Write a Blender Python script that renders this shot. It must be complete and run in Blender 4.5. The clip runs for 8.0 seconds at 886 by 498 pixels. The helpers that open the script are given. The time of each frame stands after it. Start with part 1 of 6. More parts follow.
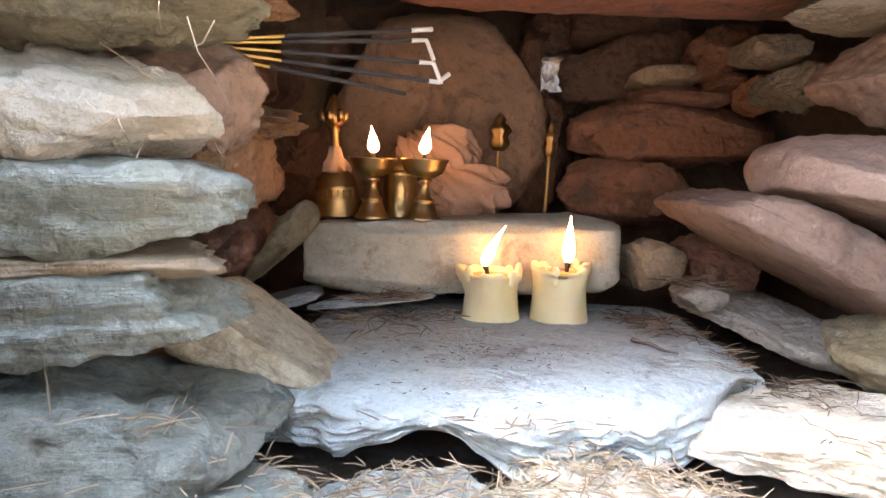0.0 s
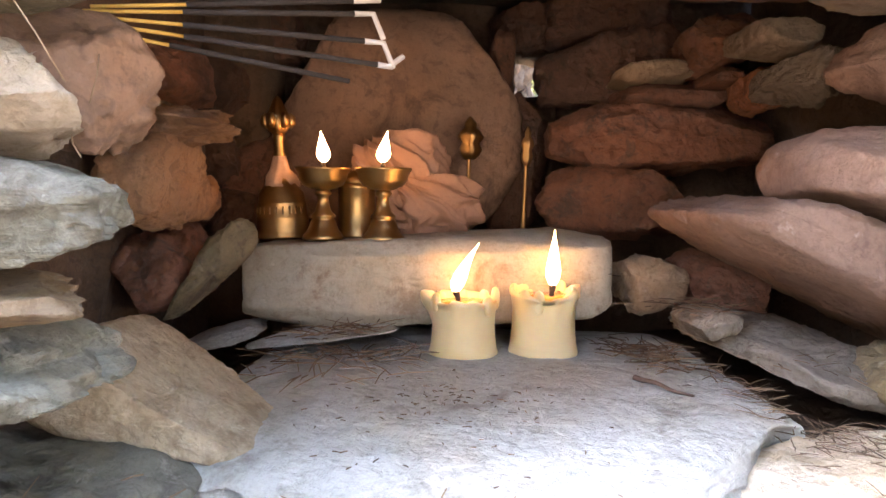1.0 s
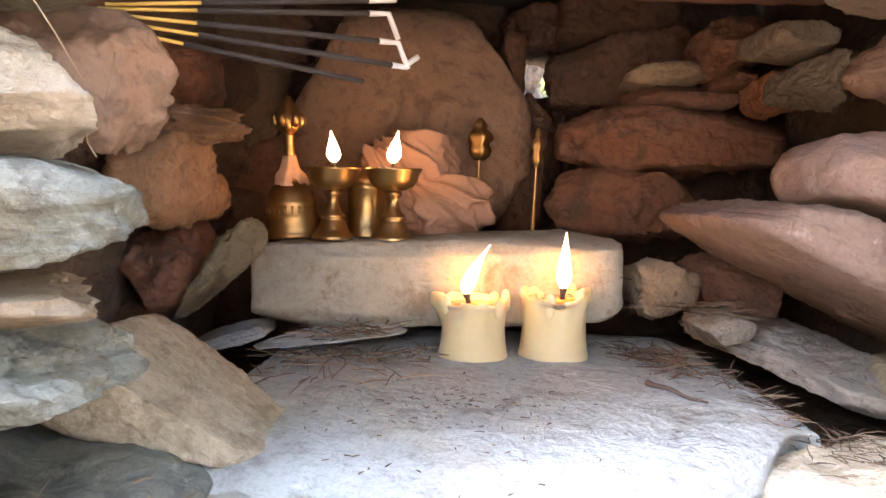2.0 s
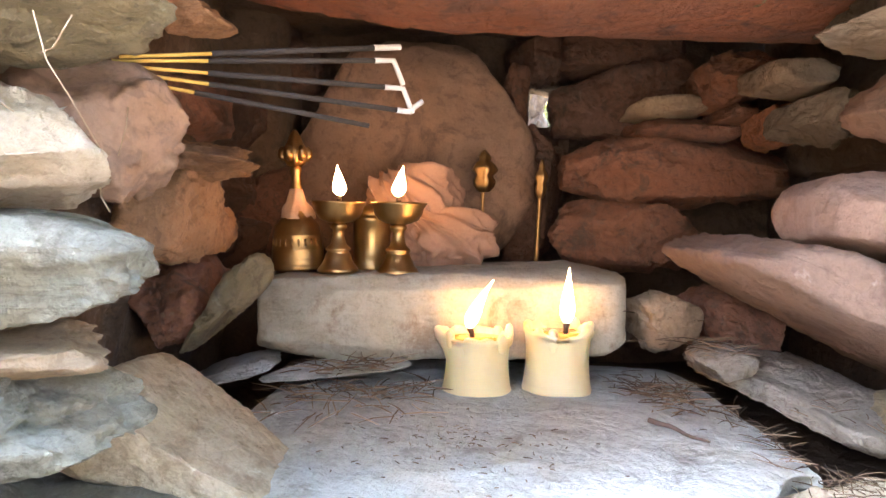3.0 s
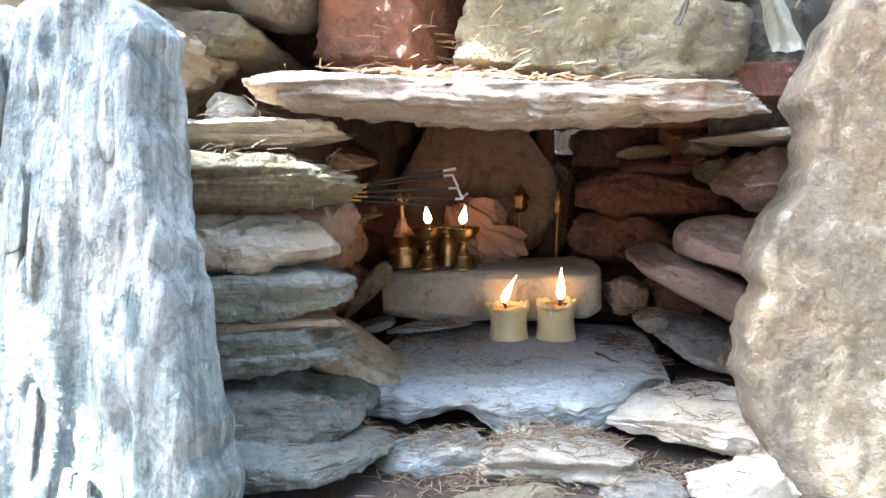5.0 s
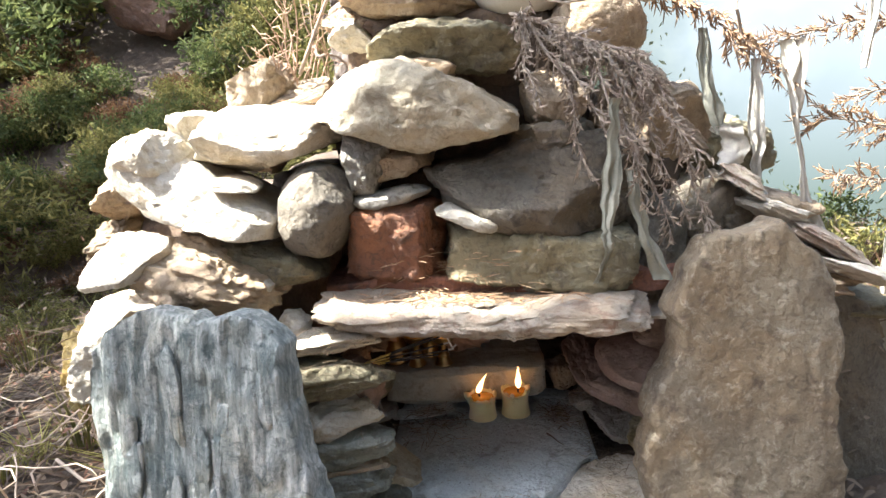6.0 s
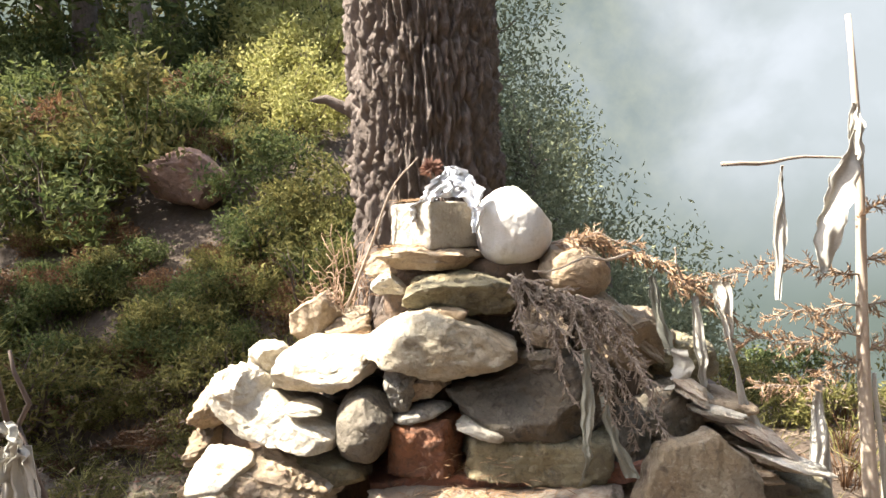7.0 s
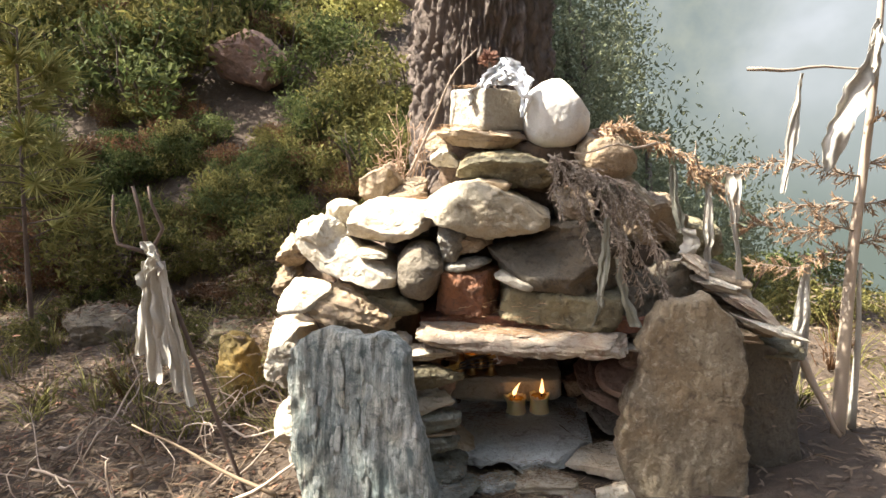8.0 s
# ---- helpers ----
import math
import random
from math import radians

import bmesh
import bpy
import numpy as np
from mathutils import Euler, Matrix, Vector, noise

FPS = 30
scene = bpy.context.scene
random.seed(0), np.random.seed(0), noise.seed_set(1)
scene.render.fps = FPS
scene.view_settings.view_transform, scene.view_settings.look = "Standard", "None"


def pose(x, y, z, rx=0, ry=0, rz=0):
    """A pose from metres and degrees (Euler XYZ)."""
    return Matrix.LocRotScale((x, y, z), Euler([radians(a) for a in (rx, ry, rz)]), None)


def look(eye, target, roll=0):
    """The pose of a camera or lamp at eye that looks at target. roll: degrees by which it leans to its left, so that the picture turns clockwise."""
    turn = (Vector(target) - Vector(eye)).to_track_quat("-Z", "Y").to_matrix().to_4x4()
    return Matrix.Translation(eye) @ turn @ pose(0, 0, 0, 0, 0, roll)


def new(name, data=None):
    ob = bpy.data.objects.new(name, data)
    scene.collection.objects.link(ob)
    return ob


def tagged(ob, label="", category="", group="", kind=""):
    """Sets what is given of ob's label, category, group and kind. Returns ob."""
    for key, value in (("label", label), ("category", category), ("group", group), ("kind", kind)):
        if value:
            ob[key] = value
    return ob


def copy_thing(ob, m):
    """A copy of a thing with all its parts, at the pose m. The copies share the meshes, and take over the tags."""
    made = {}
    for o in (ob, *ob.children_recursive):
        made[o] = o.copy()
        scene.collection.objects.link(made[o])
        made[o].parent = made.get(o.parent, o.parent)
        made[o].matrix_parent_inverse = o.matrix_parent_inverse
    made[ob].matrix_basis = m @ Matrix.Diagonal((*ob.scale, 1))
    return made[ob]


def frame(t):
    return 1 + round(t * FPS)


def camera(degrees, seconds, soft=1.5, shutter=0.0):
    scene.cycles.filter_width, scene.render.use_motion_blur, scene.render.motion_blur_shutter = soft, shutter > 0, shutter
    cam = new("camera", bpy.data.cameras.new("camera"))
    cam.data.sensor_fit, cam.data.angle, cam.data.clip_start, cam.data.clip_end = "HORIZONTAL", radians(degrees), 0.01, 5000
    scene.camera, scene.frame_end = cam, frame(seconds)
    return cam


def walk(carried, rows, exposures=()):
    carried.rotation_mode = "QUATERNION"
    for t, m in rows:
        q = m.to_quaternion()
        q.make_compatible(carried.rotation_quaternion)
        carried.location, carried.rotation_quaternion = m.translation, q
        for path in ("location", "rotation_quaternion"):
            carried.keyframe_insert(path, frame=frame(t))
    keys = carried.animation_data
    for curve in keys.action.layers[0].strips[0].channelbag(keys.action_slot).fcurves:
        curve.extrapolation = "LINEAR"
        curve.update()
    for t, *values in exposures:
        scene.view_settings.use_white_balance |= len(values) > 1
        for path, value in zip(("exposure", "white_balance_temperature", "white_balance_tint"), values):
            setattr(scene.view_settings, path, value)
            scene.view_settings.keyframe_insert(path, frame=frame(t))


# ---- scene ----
cam = camera(67.0, 8.0, soft=1.5)
PATH = [
    (0, (-0.057, -0.421, 0.516), (-0.135, 1.565, 0.296), 1.6),
    (0.5, (-0.063, -0.352, 0.513), (-0.138, 1.641, 0.365), 1.0),
    (1, (-0.049, -0.311, 0.507), (-0.056, 1.683, 0.348), 0.5),
    (1.5, (-0.055, -0.307, 0.508), (-0.062, 1.686, 0.345), 1.1),
    (2.8, (-0.055, -0.309, 0.512), (-0.091, 1.687, 0.385), 0.8),
    (3, (-0.054, -0.313, 0.524), (-0.09, 1.684, 0.417), 1.1),
    (3.5, (-0.054, -0.342, 0.534), (-0.139, 1.654, 0.436), 1.4),
    (4, (-0.046, -0.434, 0.551), (-0.166, 1.561, 0.487), 1.5),
    (4.2, (-0.044, -0.502, 0.551), (-0.183, 1.492, 0.471), 2.2),
    (5.3, (0.037, -0.84, 0.746), (-0.292, 1.105, 0.419), -1.9),
    (5.5, (-0.024, -0.897, 0.86), (-0.184, 1.054, 0.451), -4.0),
    (5.8, (-0.032, -0.982, 0.992), (-0.137, 0.955, 0.508), -3.4),
    (6, (-0.054, -1.064, 1.077), (-0.113, 0.879, 0.608), -3.9),
    (6.2, (-0.064, -1.142, 1.148), (-0.109, 0.811, 0.722), -4.9),
    (6.5, (-0.064, -1.241, 1.252), (-0.077, 0.723, 0.872), -6.5),
    (7, (-0.072, -1.403, 1.355), (-0.101, 0.593, 1.232), -4.7),
    (7.5, (-0.09, -1.571, 1.366), (-0.21, 0.406, 1.092), -5.3),
    (8, (-0.092, -1.709, 1.317), (-0.25, 0.243, 0.908), -1.4),
]
EXPOSURES = [(0, 5.42, 5700, 10), (0.5, 5.5, 6100, 17), (1.0, 5.45, 6150, 17), (1.7, 5.55, 6100, 16), (2.9, 5.95, 5850, 12), (3.5, 5.88, 5700, 11), (4.0, 5.65, 5150, 6), (5.3, 3.95, 5400, 7), (6.0, 2.9, 5850, 10), (6.5, 2.5, 6150, 12), (8.0, 2.2, 6450, 12)]
walk(cam, [(t, look(eye, target, roll)) for t, eye, target, roll in PATH], EXPOSURES)


# ---------------------------------------------------------------- light
SUN_DIR = Vector((-0.55, -0.06, 0.82)).normalized()      # towards the sun
world = bpy.data.worlds.new("world")
scene.world = world
world.use_nodes = True
_n = world.node_tree.nodes
_sky = _n.new("ShaderNodeTexSky")
_sky.sky_type = "NISHITA"
_sky.sun_disc = False
_sky.sun_elevation = math.asin(SUN_DIR.z)
_sky.sun_rotation = math.atan2(SUN_DIR.x, SUN_DIR.y)
_sky.dust_density = 3.0
_soft = _n.new("ShaderNodeHueSaturation")
_soft.inputs["Saturation"].default_value = 0.75
world.node_tree.links.new(_sky.outputs[0], _soft.inputs["Color"])
world.node_tree.links.new(_soft.outputs[0], _n["Background"].inputs[0])
_n["Background"].inputs[1].default_value = 0.11
sun = new("sun", bpy.data.lights.new("sun", "SUN"))
sun.data.energy, sun.data.angle, sun.data.color = 5.0, radians(0.6), (1.0, 0.93, 0.80)
sun.matrix_world = look(SUN_DIR * 10, (0, 0, 0))

GROUND = 0.305        # level of the ground before the shrine


# ---------------------------------------------------------------- materials
def mat_new(name):
    m = bpy.data.materials.new(name)
    m.use_nodes = True
    nt = m.node_tree
    return m, nt, nt.nodes["Principled BSDF"]


def nnew(nt, kind, **vals):
    n = nt.nodes.new(kind)
    for k, v in vals.items():
        n.inputs[k].default_value = v
    return n


def mix_col(nt, fac, a, b, mode="MIX"):
    n = nt.nodes.new("ShaderNodeMix")
    n.data_type, n.blend_type = "RGBA", mode
    for sock, v in ((n.inputs[0], fac), (n.inputs[6], a), (n.inputs[7], b)):
        if hasattr(v, "is_output"):
            nt.links.new(v, sock)
        elif isinstance(v, (int, float)):
            sock.default_value = v
        else:
            sock.default_value = (*v, 1)
    return n.outputs[2]


def ramp(nt, fac, lo, hi):
    n = nt.nodes.new("ShaderNodeMapRange")
    nt.links.new(fac, n.inputs[0])
    n.inputs[1].default_value, n.inputs[2].default_value = lo, hi
    return n.outputs[0]


def mix_fac(nt, fac, amount):
    n = nt.nodes.new("ShaderNodeMath")
    n.operation = "MULTIPLY"
    nt.links.new(fac, n.inputs[0])
    n.inputs[1].default_value = amount
    return n.outputs[0]


def noise_at(nt, vec, scale, detail=6.0, rough=0.6, distort=0.0):
    n = nnew(nt, "ShaderNodeTexNoise", Scale=scale, Detail=detail, Roughness=rough, Distortion=distort)
    nt.links.new(vec, n.inputs["Vector"])
    return n.outputs["Fac"]


def stone_mat(name, a, b, stain, lichen=(0.5, 0.5, 0.42), lichen_amount=0.5, bed=0.0, bump=0.85, rough=0.85, vary=0.25, grainway=(6, 6, 120), streak=0.0, patch_scale=9.0, chipped=1.0, mottle=0.55):
    """Rock: two body colours in soft patches, stains, pale lichen or scratches, grain and optional bedding lines."""
    m, nt, bsdf = mat_new(name)
    tc = nt.nodes.new("ShaderNodeTexCoord")
    info = nt.nodes.new("ShaderNodeObjectInfo")
    off = nt.nodes.new("ShaderNodeVectorMath")
    off.operation = "MULTIPLY_ADD"
    nt.links.new(info.outputs["Random"], off.inputs[0])
    off.inputs[1].default_value = (37.0, 23.0, 51.0)
    nt.links.new(tc.outputs["Object"], off.inputs[2])
    vec = off.outputs[0]
    patch = ramp(nt, noise_at(nt, vec, patch_scale, 5), 0.35, 0.65)
    col = mix_col(nt, patch, a, b)
    mp = nt.nodes.new("ShaderNodeMapping")
    nt.links.new(vec, mp.inputs["Vector"])
    mp.inputs["Scale"].default_value = grainway
    ln = noise_at(nt, mp.outputs[0], 1.0, 6, 0.65)
    if streak:
        col = mix_col(nt, mix_fac(nt, ramp(nt, ln, 0.50, 0.66), streak), col, lichen)
        col = mix_col(nt, mix_fac(nt, ramp(nt, ln, 0.48, 0.34), streak), col, stain)
    tint = ramp(nt, noise_at(nt, vec, 6.0, 4, 0.6, 0.5), 0.48, 0.68)
    col = mix_col(nt, mix_fac(nt, tint, 0.42), col, mix_col(nt, 1.0, col, (1.15, 0.88, 0.56), "MULTIPLY"))
    st = ramp(nt, noise_at(nt, vec, 17.0, 8, 0.7, 0.6), 0.54, 0.66)
    col = mix_col(nt, st, col, stain)
    mott = ramp(nt, noise_at(nt, vec, 62.0, 7, 0.65, 0.8), 0.55, 0.61)
    col = mix_col(nt, mix_fac(nt, mott, mottle), col, stain)
    li = ramp(nt, noise_at(nt, vec, 42.0, 9, 0.75, 0.3), 0.66 - 0.12 * lichen_amount, 0.76)
    col = mix_col(nt, li, col, lichen)
    spot = ramp(nt, noise_at(nt, vec, 130.0, 6, 0.8, 0.4), 0.52, 0.70)
    col = mix_col(nt, mix_fac(nt, spot, 0.7), col, stain)
    grain = noise_at(nt, vec, 420.0, 3, 0.7)
    col = mix_col(nt, 0.16, col, mix_col(nt, ramp(nt, grain, 0.3, 0.7), (0.25, 0.25, 0.25), (0.75, 0.75, 0.75)), "OVERLAY")
    hue = nnew(nt, "ShaderNodeHueSaturation")
    nt.links.new(col, hue.inputs["Color"])
    val = nt.nodes.new("ShaderNodeMapRange")
    nt.links.new(info.outputs["Random"], val.inputs[0])
    val.inputs[3].default_value, val.inputs[4].default_value = 1 - vary, 1 + vary
    nt.links.new(val.outputs[0], hue.inputs["Value"])
    nt.links.new(hue.outputs[0], bsdf.inputs["Base Color"])
    bsdf.inputs["Roughness"].default_value = rough
    mid = noise_at(nt, vec, 24.0, 9, 0.60, 0.35)
    pit = nt.nodes.new("ShaderNodeMath")
    pit.operation = "MULTIPLY_ADD"
    nt.links.new(noise_at(nt, vec, 105.0, 7, 0.72, 0.3), pit.inputs[0])
    pit.inputs[1].default_value = 0.32
    nt.links.new(mid, pit.inputs[2])
    mid = pit.outputs[0]
    height = nt.nodes.new("ShaderNodeMath")
    height.operation = "MULTIPLY_ADD"
    nt.links.new(grain, height.inputs[0])
    height.inputs[1].default_value = 0.035
    nt.links.new(mid, height.inputs[2])
    out = height.outputs[0]
    warp = nt.nodes.new("ShaderNodeVectorMath")
    warp.operation = "MULTIPLY_ADD"
    wn = nnew(nt, "ShaderNodeTexNoise", Scale=19.0, Detail=5.0)
    nt.links.new(vec, wn.inputs["Vector"])
    nt.links.new(wn.outputs["Color"], warp.inputs[0])
    warp.inputs[1].default_value = (0.07, 0.07, 0.07)
    nt.links.new(vec, warp.inputs[2])
    chips = nnew(nt, "ShaderNodeTexVoronoi", Scale=34.0)
    chips.distance = "CHEBYCHEV"
    nt.links.new(warp.outputs[0], chips.inputs["Vector"])
    h3 = nt.nodes.new("ShaderNodeMath")
    h3.operation = "MULTIPLY_ADD"
    nt.links.new(chips.outputs["Distance"], h3.inputs[0])
    h3.inputs[1].default_value = 0.30 * chipped
    nt.links.new(out, h3.inputs[2])
    out = h3.outputs[0]
    if bed:
        h2 = nt.nodes.new("ShaderNodeMath")
        h2.operation = "MULTIPLY_ADD"
        nt.links.new(ln, h2.inputs[0])
        h2.inputs[1].default_value = bed
        nt.links.new(out, h2.inputs[2])
        out = h2.outputs[0]
    bp = nnew(nt, "ShaderNodeBump", Strength=bump, Distance=0.02)
    nt.links.new(out, bp.inputs["Height"])
    nt.links.new(bp.outputs[0], bsdf.inputs["Normal"])
    return m


def soft_mat(name, a, b, scale=60.0, rough=0.8, bump=0.3, dist=0.002, metal=0.0, detail=5, stretch=(1, 1, 1), **extra):
    """Two colours mottled by noise, with bump; for wood, cloth, wax, metal, soil."""
    m, nt, bsdf = mat_new(name)
    tc = nt.nodes.new("ShaderNodeTexCoord")
    mp = nt.nodes.new("ShaderNodeMapping")
    nt.links.new(tc.outputs["Object"], mp.inputs["Vector"])
    mp.inputs["Scale"].default_value = stretch
    f = noise_at(nt, mp.outputs[0], scale, detail, 0.65, 0.2)
    f2 = noise_at(nt, mp.outputs[0], scale * 0.17, 3, 0.5)
    col = mix_col(nt, ramp(nt, f, 0.3, 0.7), a, b)
    col = mix_col(nt, ramp(nt, f2, 0.35, 0.65), col, mix_col(nt, 0.5, a, b), "MIX")
    nt.links.new(col, bsdf.inputs["Base Color"])
    bsdf.inputs["Roughness"].default_value = rough
    bsdf.inputs["Metallic"].default_value = metal
    for k, v in extra.items():
        bsdf.inputs[k.replace("_", " ")].default_value = v
    bp = nnew(nt, "ShaderNodeBump", Strength=bump, Distance=dist)
    nt.links.new(f, bp.inputs["Height"])
    nt.links.new(bp.outputs[0], bsdf.inputs["Normal"])
    return m


def leaf_mat(name, a, b, translucent=0.4, rough=0.8):
    """Leaves: colour varies leaf by leaf; light passes through in part."""
    m, nt, bsdf = mat_new(name)
    geo = nt.nodes.new("ShaderNodeNewGeometry")
    col = mix_col(nt, geo.outputs["Random Per Island"], a, b)
    nt.links.new(col, bsdf.inputs["Base Color"])
    bsdf.inputs["Roughness"].default_value = rough
    bsdf.inputs["Specular IOR Level"].default_value = 0.2
    tr = nt.nodes.new("ShaderNodeBsdfTranslucent")
    nt.links.new(col, tr.inputs["Color"])
    mx = nnew(nt, "ShaderNodeMixShader", Fac=translucent)
    nt.links.new(bsdf.outputs[0], mx.inputs[1])
    nt.links.new(tr.outputs[0], mx.inputs[2])
    nt.links.new(mx.outputs[0], nt.nodes["Material Output"].inputs["Surface"])
    return m


def flame_mat():
    m, nt, bsdf = mat_new("flame")
    em = nnew(nt, "ShaderNodeEmission", Strength=1.1)
    em.inputs["Color"].default_value = (1.0, 0.46, 0.15, 1)
    nt.links.new(em.outputs[0], nt.nodes["Material Output"].inputs["Surface"])
    return m


MAT = {
    "grey": stone_mat("grey stone", (0.33, 0.30, 0.25), (0.235, 0.22, 0.185), (0.13, 0.105, 0.075), (0.50, 0.49, 0.44), 0.6),
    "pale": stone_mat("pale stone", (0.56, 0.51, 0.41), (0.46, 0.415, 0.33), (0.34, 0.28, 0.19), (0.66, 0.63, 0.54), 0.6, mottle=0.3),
    "tan": stone_mat("tan stone", (0.36, 0.28, 0.185), (0.28, 0.215, 0.14), (0.20, 0.14, 0.09), (0.46, 0.42, 0.32), 0.4),
    "olive": stone_mat("olive grey stone", (0.235, 0.20, 0.115), (0.16, 0.14, 0.085), (0.095, 0.078, 0.052), (0.42, 0.40, 0.31), 0.6),
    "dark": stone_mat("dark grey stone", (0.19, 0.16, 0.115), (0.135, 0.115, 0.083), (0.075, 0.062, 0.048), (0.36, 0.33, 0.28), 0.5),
    "red": stone_mat("red brown stone", (0.30, 0.13, 0.06), (0.20, 0.09, 0.05), (0.10, 0.06, 0.04), (0.26, 0.16, 0.10), 0.0),
    "lintel": stone_mat("rusty layered stone", (0.45, 0.39, 0.30), (0.36, 0.29, 0.22), (0.28, 0.18, 0.12), (0.54, 0.48, 0.38), 0.4),
    "green": stone_mat("grey-green stone", (0.24, 0.245, 0.205), (0.175, 0.185, 0.155), (0.105, 0.10, 0.08), (0.44, 0.45, 0.40), 0.7, bed=0.4),
    "rosy": stone_mat("rosy brown stone", (0.30, 0.205, 0.155), (0.235, 0.16, 0.12), (0.18, 0.115, 0.085), (0.46, 0.39, 0.34), 0.35, bump=0.6),
    "rust": stone_mat("rust stained stone", (0.27, 0.115, 0.066), (0.19, 0.088, 0.055), (0.11, 0.06, 0.045), (0.33, 0.20, 0.13), 0.25),
    # The red also carries the flames' warm light, put into the base colour.
    "sooty": stone_mat("smoke stained stone with flame glow", (0.245, 0.118, 0.075), (0.17, 0.088, 0.058), (0.09, 0.06, 0.045), (0.27, 0.20, 0.15), 0.25),
    "slab": stone_mat("blue grey slate", (0.41, 0.44, 0.43), (0.35, 0.375, 0.365), (0.21, 0.21, 0.19), (0.50, 0.53, 0.525), 0.5, bed=0.35, bump=0.75, mottle=0.35),
    "slate": stone_mat("dark green slate", (0.165, 0.205, 0.195), (0.40, 0.41, 0.375), (0.08, 0.105, 0.10), (0.60, 0.60, 0.55), 0.7, bed=0.7, bump=0.9, rough=0.6, grainway=(110, 110, 13), streak=0.62, vary=0.05, patch_scale=5.0),
    "lichen": stone_mat("lichened brown slab", (0.28, 0.232, 0.155), (0.19, 0.155, 0.105), (0.12, 0.088, 0.058), (0.50, 0.44, 0.33), 1.1, bump=0.9, vary=0.05, patch_scale=5.0),
    "mossy": stone_mat("ochre mossed stone", (0.30, 0.20, 0.045), (0.20, 0.15, 0.05), (0.12, 0.085, 0.04), (0.44, 0.31, 0.08), 0.7),
    "cream": stone_mat("cream lichened stone", (0.45, 0.40, 0.30), (0.34, 0.30, 0.215), (0.22, 0.18, 0.12), (0.56, 0.52, 0.42), 0.6),
    # Made orange to hold the flame light that falls on these stones.
    "ochre": stone_mat("weathered stone with flame glow", (0.42, 0.255, 0.14), (0.33, 0.195, 0.105), (0.19, 0.11, 0.065), (0.50, 0.36, 0.23), 0.3),
    # Smoke black plus the deep niche's shade, both put in this colour.
    "soot_shade": stone_mat("smoke and shade dark stone", (0.125, 0.066, 0.043), (0.085, 0.05, 0.036), (0.05, 0.035, 0.027), (0.18, 0.12, 0.085), 0.2),
    "block": stone_mat("dressed grey-tan stone", (0.36, 0.335, 0.265), (0.29, 0.28, 0.22), (0.19, 0.155, 0.11), (0.46, 0.43, 0.35), 0.4, bump=0.38, mottle=0.2, vary=0.02, patch_scale=14.0),
    "arch": stone_mat("sooty grey-brown slab", (0.27, 0.175, 0.12), (0.20, 0.135, 0.095), (0.13, 0.085, 0.06), (0.32, 0.24, 0.17), 0.2, bump=0.35, vary=0.02),
    "white": stone_mat("smooth whitish stone", (0.62, 0.60, 0.55), (0.55, 0.53, 0.48), (0.42, 0.38, 0.31), (0.70, 0.69, 0.66), 0.3, bump=0.16, vary=0.05, chipped=0.1, mottle=0.1),
}


# ---------------------------------------------------------------- mesh helpers
def mesh_from(name, verts, faces, material, smooth=False):
    me = bpy.data.meshes.new(name)
    me.from_pydata([tuple(v) for v in verts], [], [tuple(f) for f in faces])
    me.materials.append(material)
    if smooth:
        me.polygons.foreach_set("use_smooth", [True] * len(me.polygons))
    me.update()
    return me


def thing(name, me, m=None, label="", category="", group="", kind=""):
    ob = new(name, me)
    if m is not None:
        ob.matrix_world = m
    return tagged(ob, label, category, group, kind)


def holder(name, m, label="", category="", group="", kind=""):
    ob = new(name)
    ob.empty_display_size = 0.02
    ob.matrix_world = m
    return tagged(ob, label, category, group, kind)


def part(name, me, parent, m=None, label=""):
    ob = new(name, me)
    ob.parent = parent
    if m is not None:
        ob.matrix_local = m
    return tagged(ob, label)


_grids = {}


def cube_grid(n):
    """Points and faces of a cube from -1 to 1, each side cut into n x n."""
    if n in _grids:
        return _grids[n]
    index, verts, faces = {}, [], []

    def vid(p):
        if p not in index:
            index[p] = len(verts)
            verts.append([2.0 * c / n - 1 for c in p])
        return index[p]

    for ax in range(3):
        for side in (0, n):
            for i in range(n):
                for j in range(n):
                    q = []
                    for a, b in ((0, 0), (1, 0), (1, 1), (0, 1)):
                        p = [0, 0, 0]
                        p[ax], p[(ax + 1) % 3], p[(ax + 2) % 3] = side, i + a, j + b
                        q.append(vid(tuple(p)))
                    faces.append(q if side else q[::-1])
    _grids[n] = (np.array(verts), faces)
    return _grids[n]


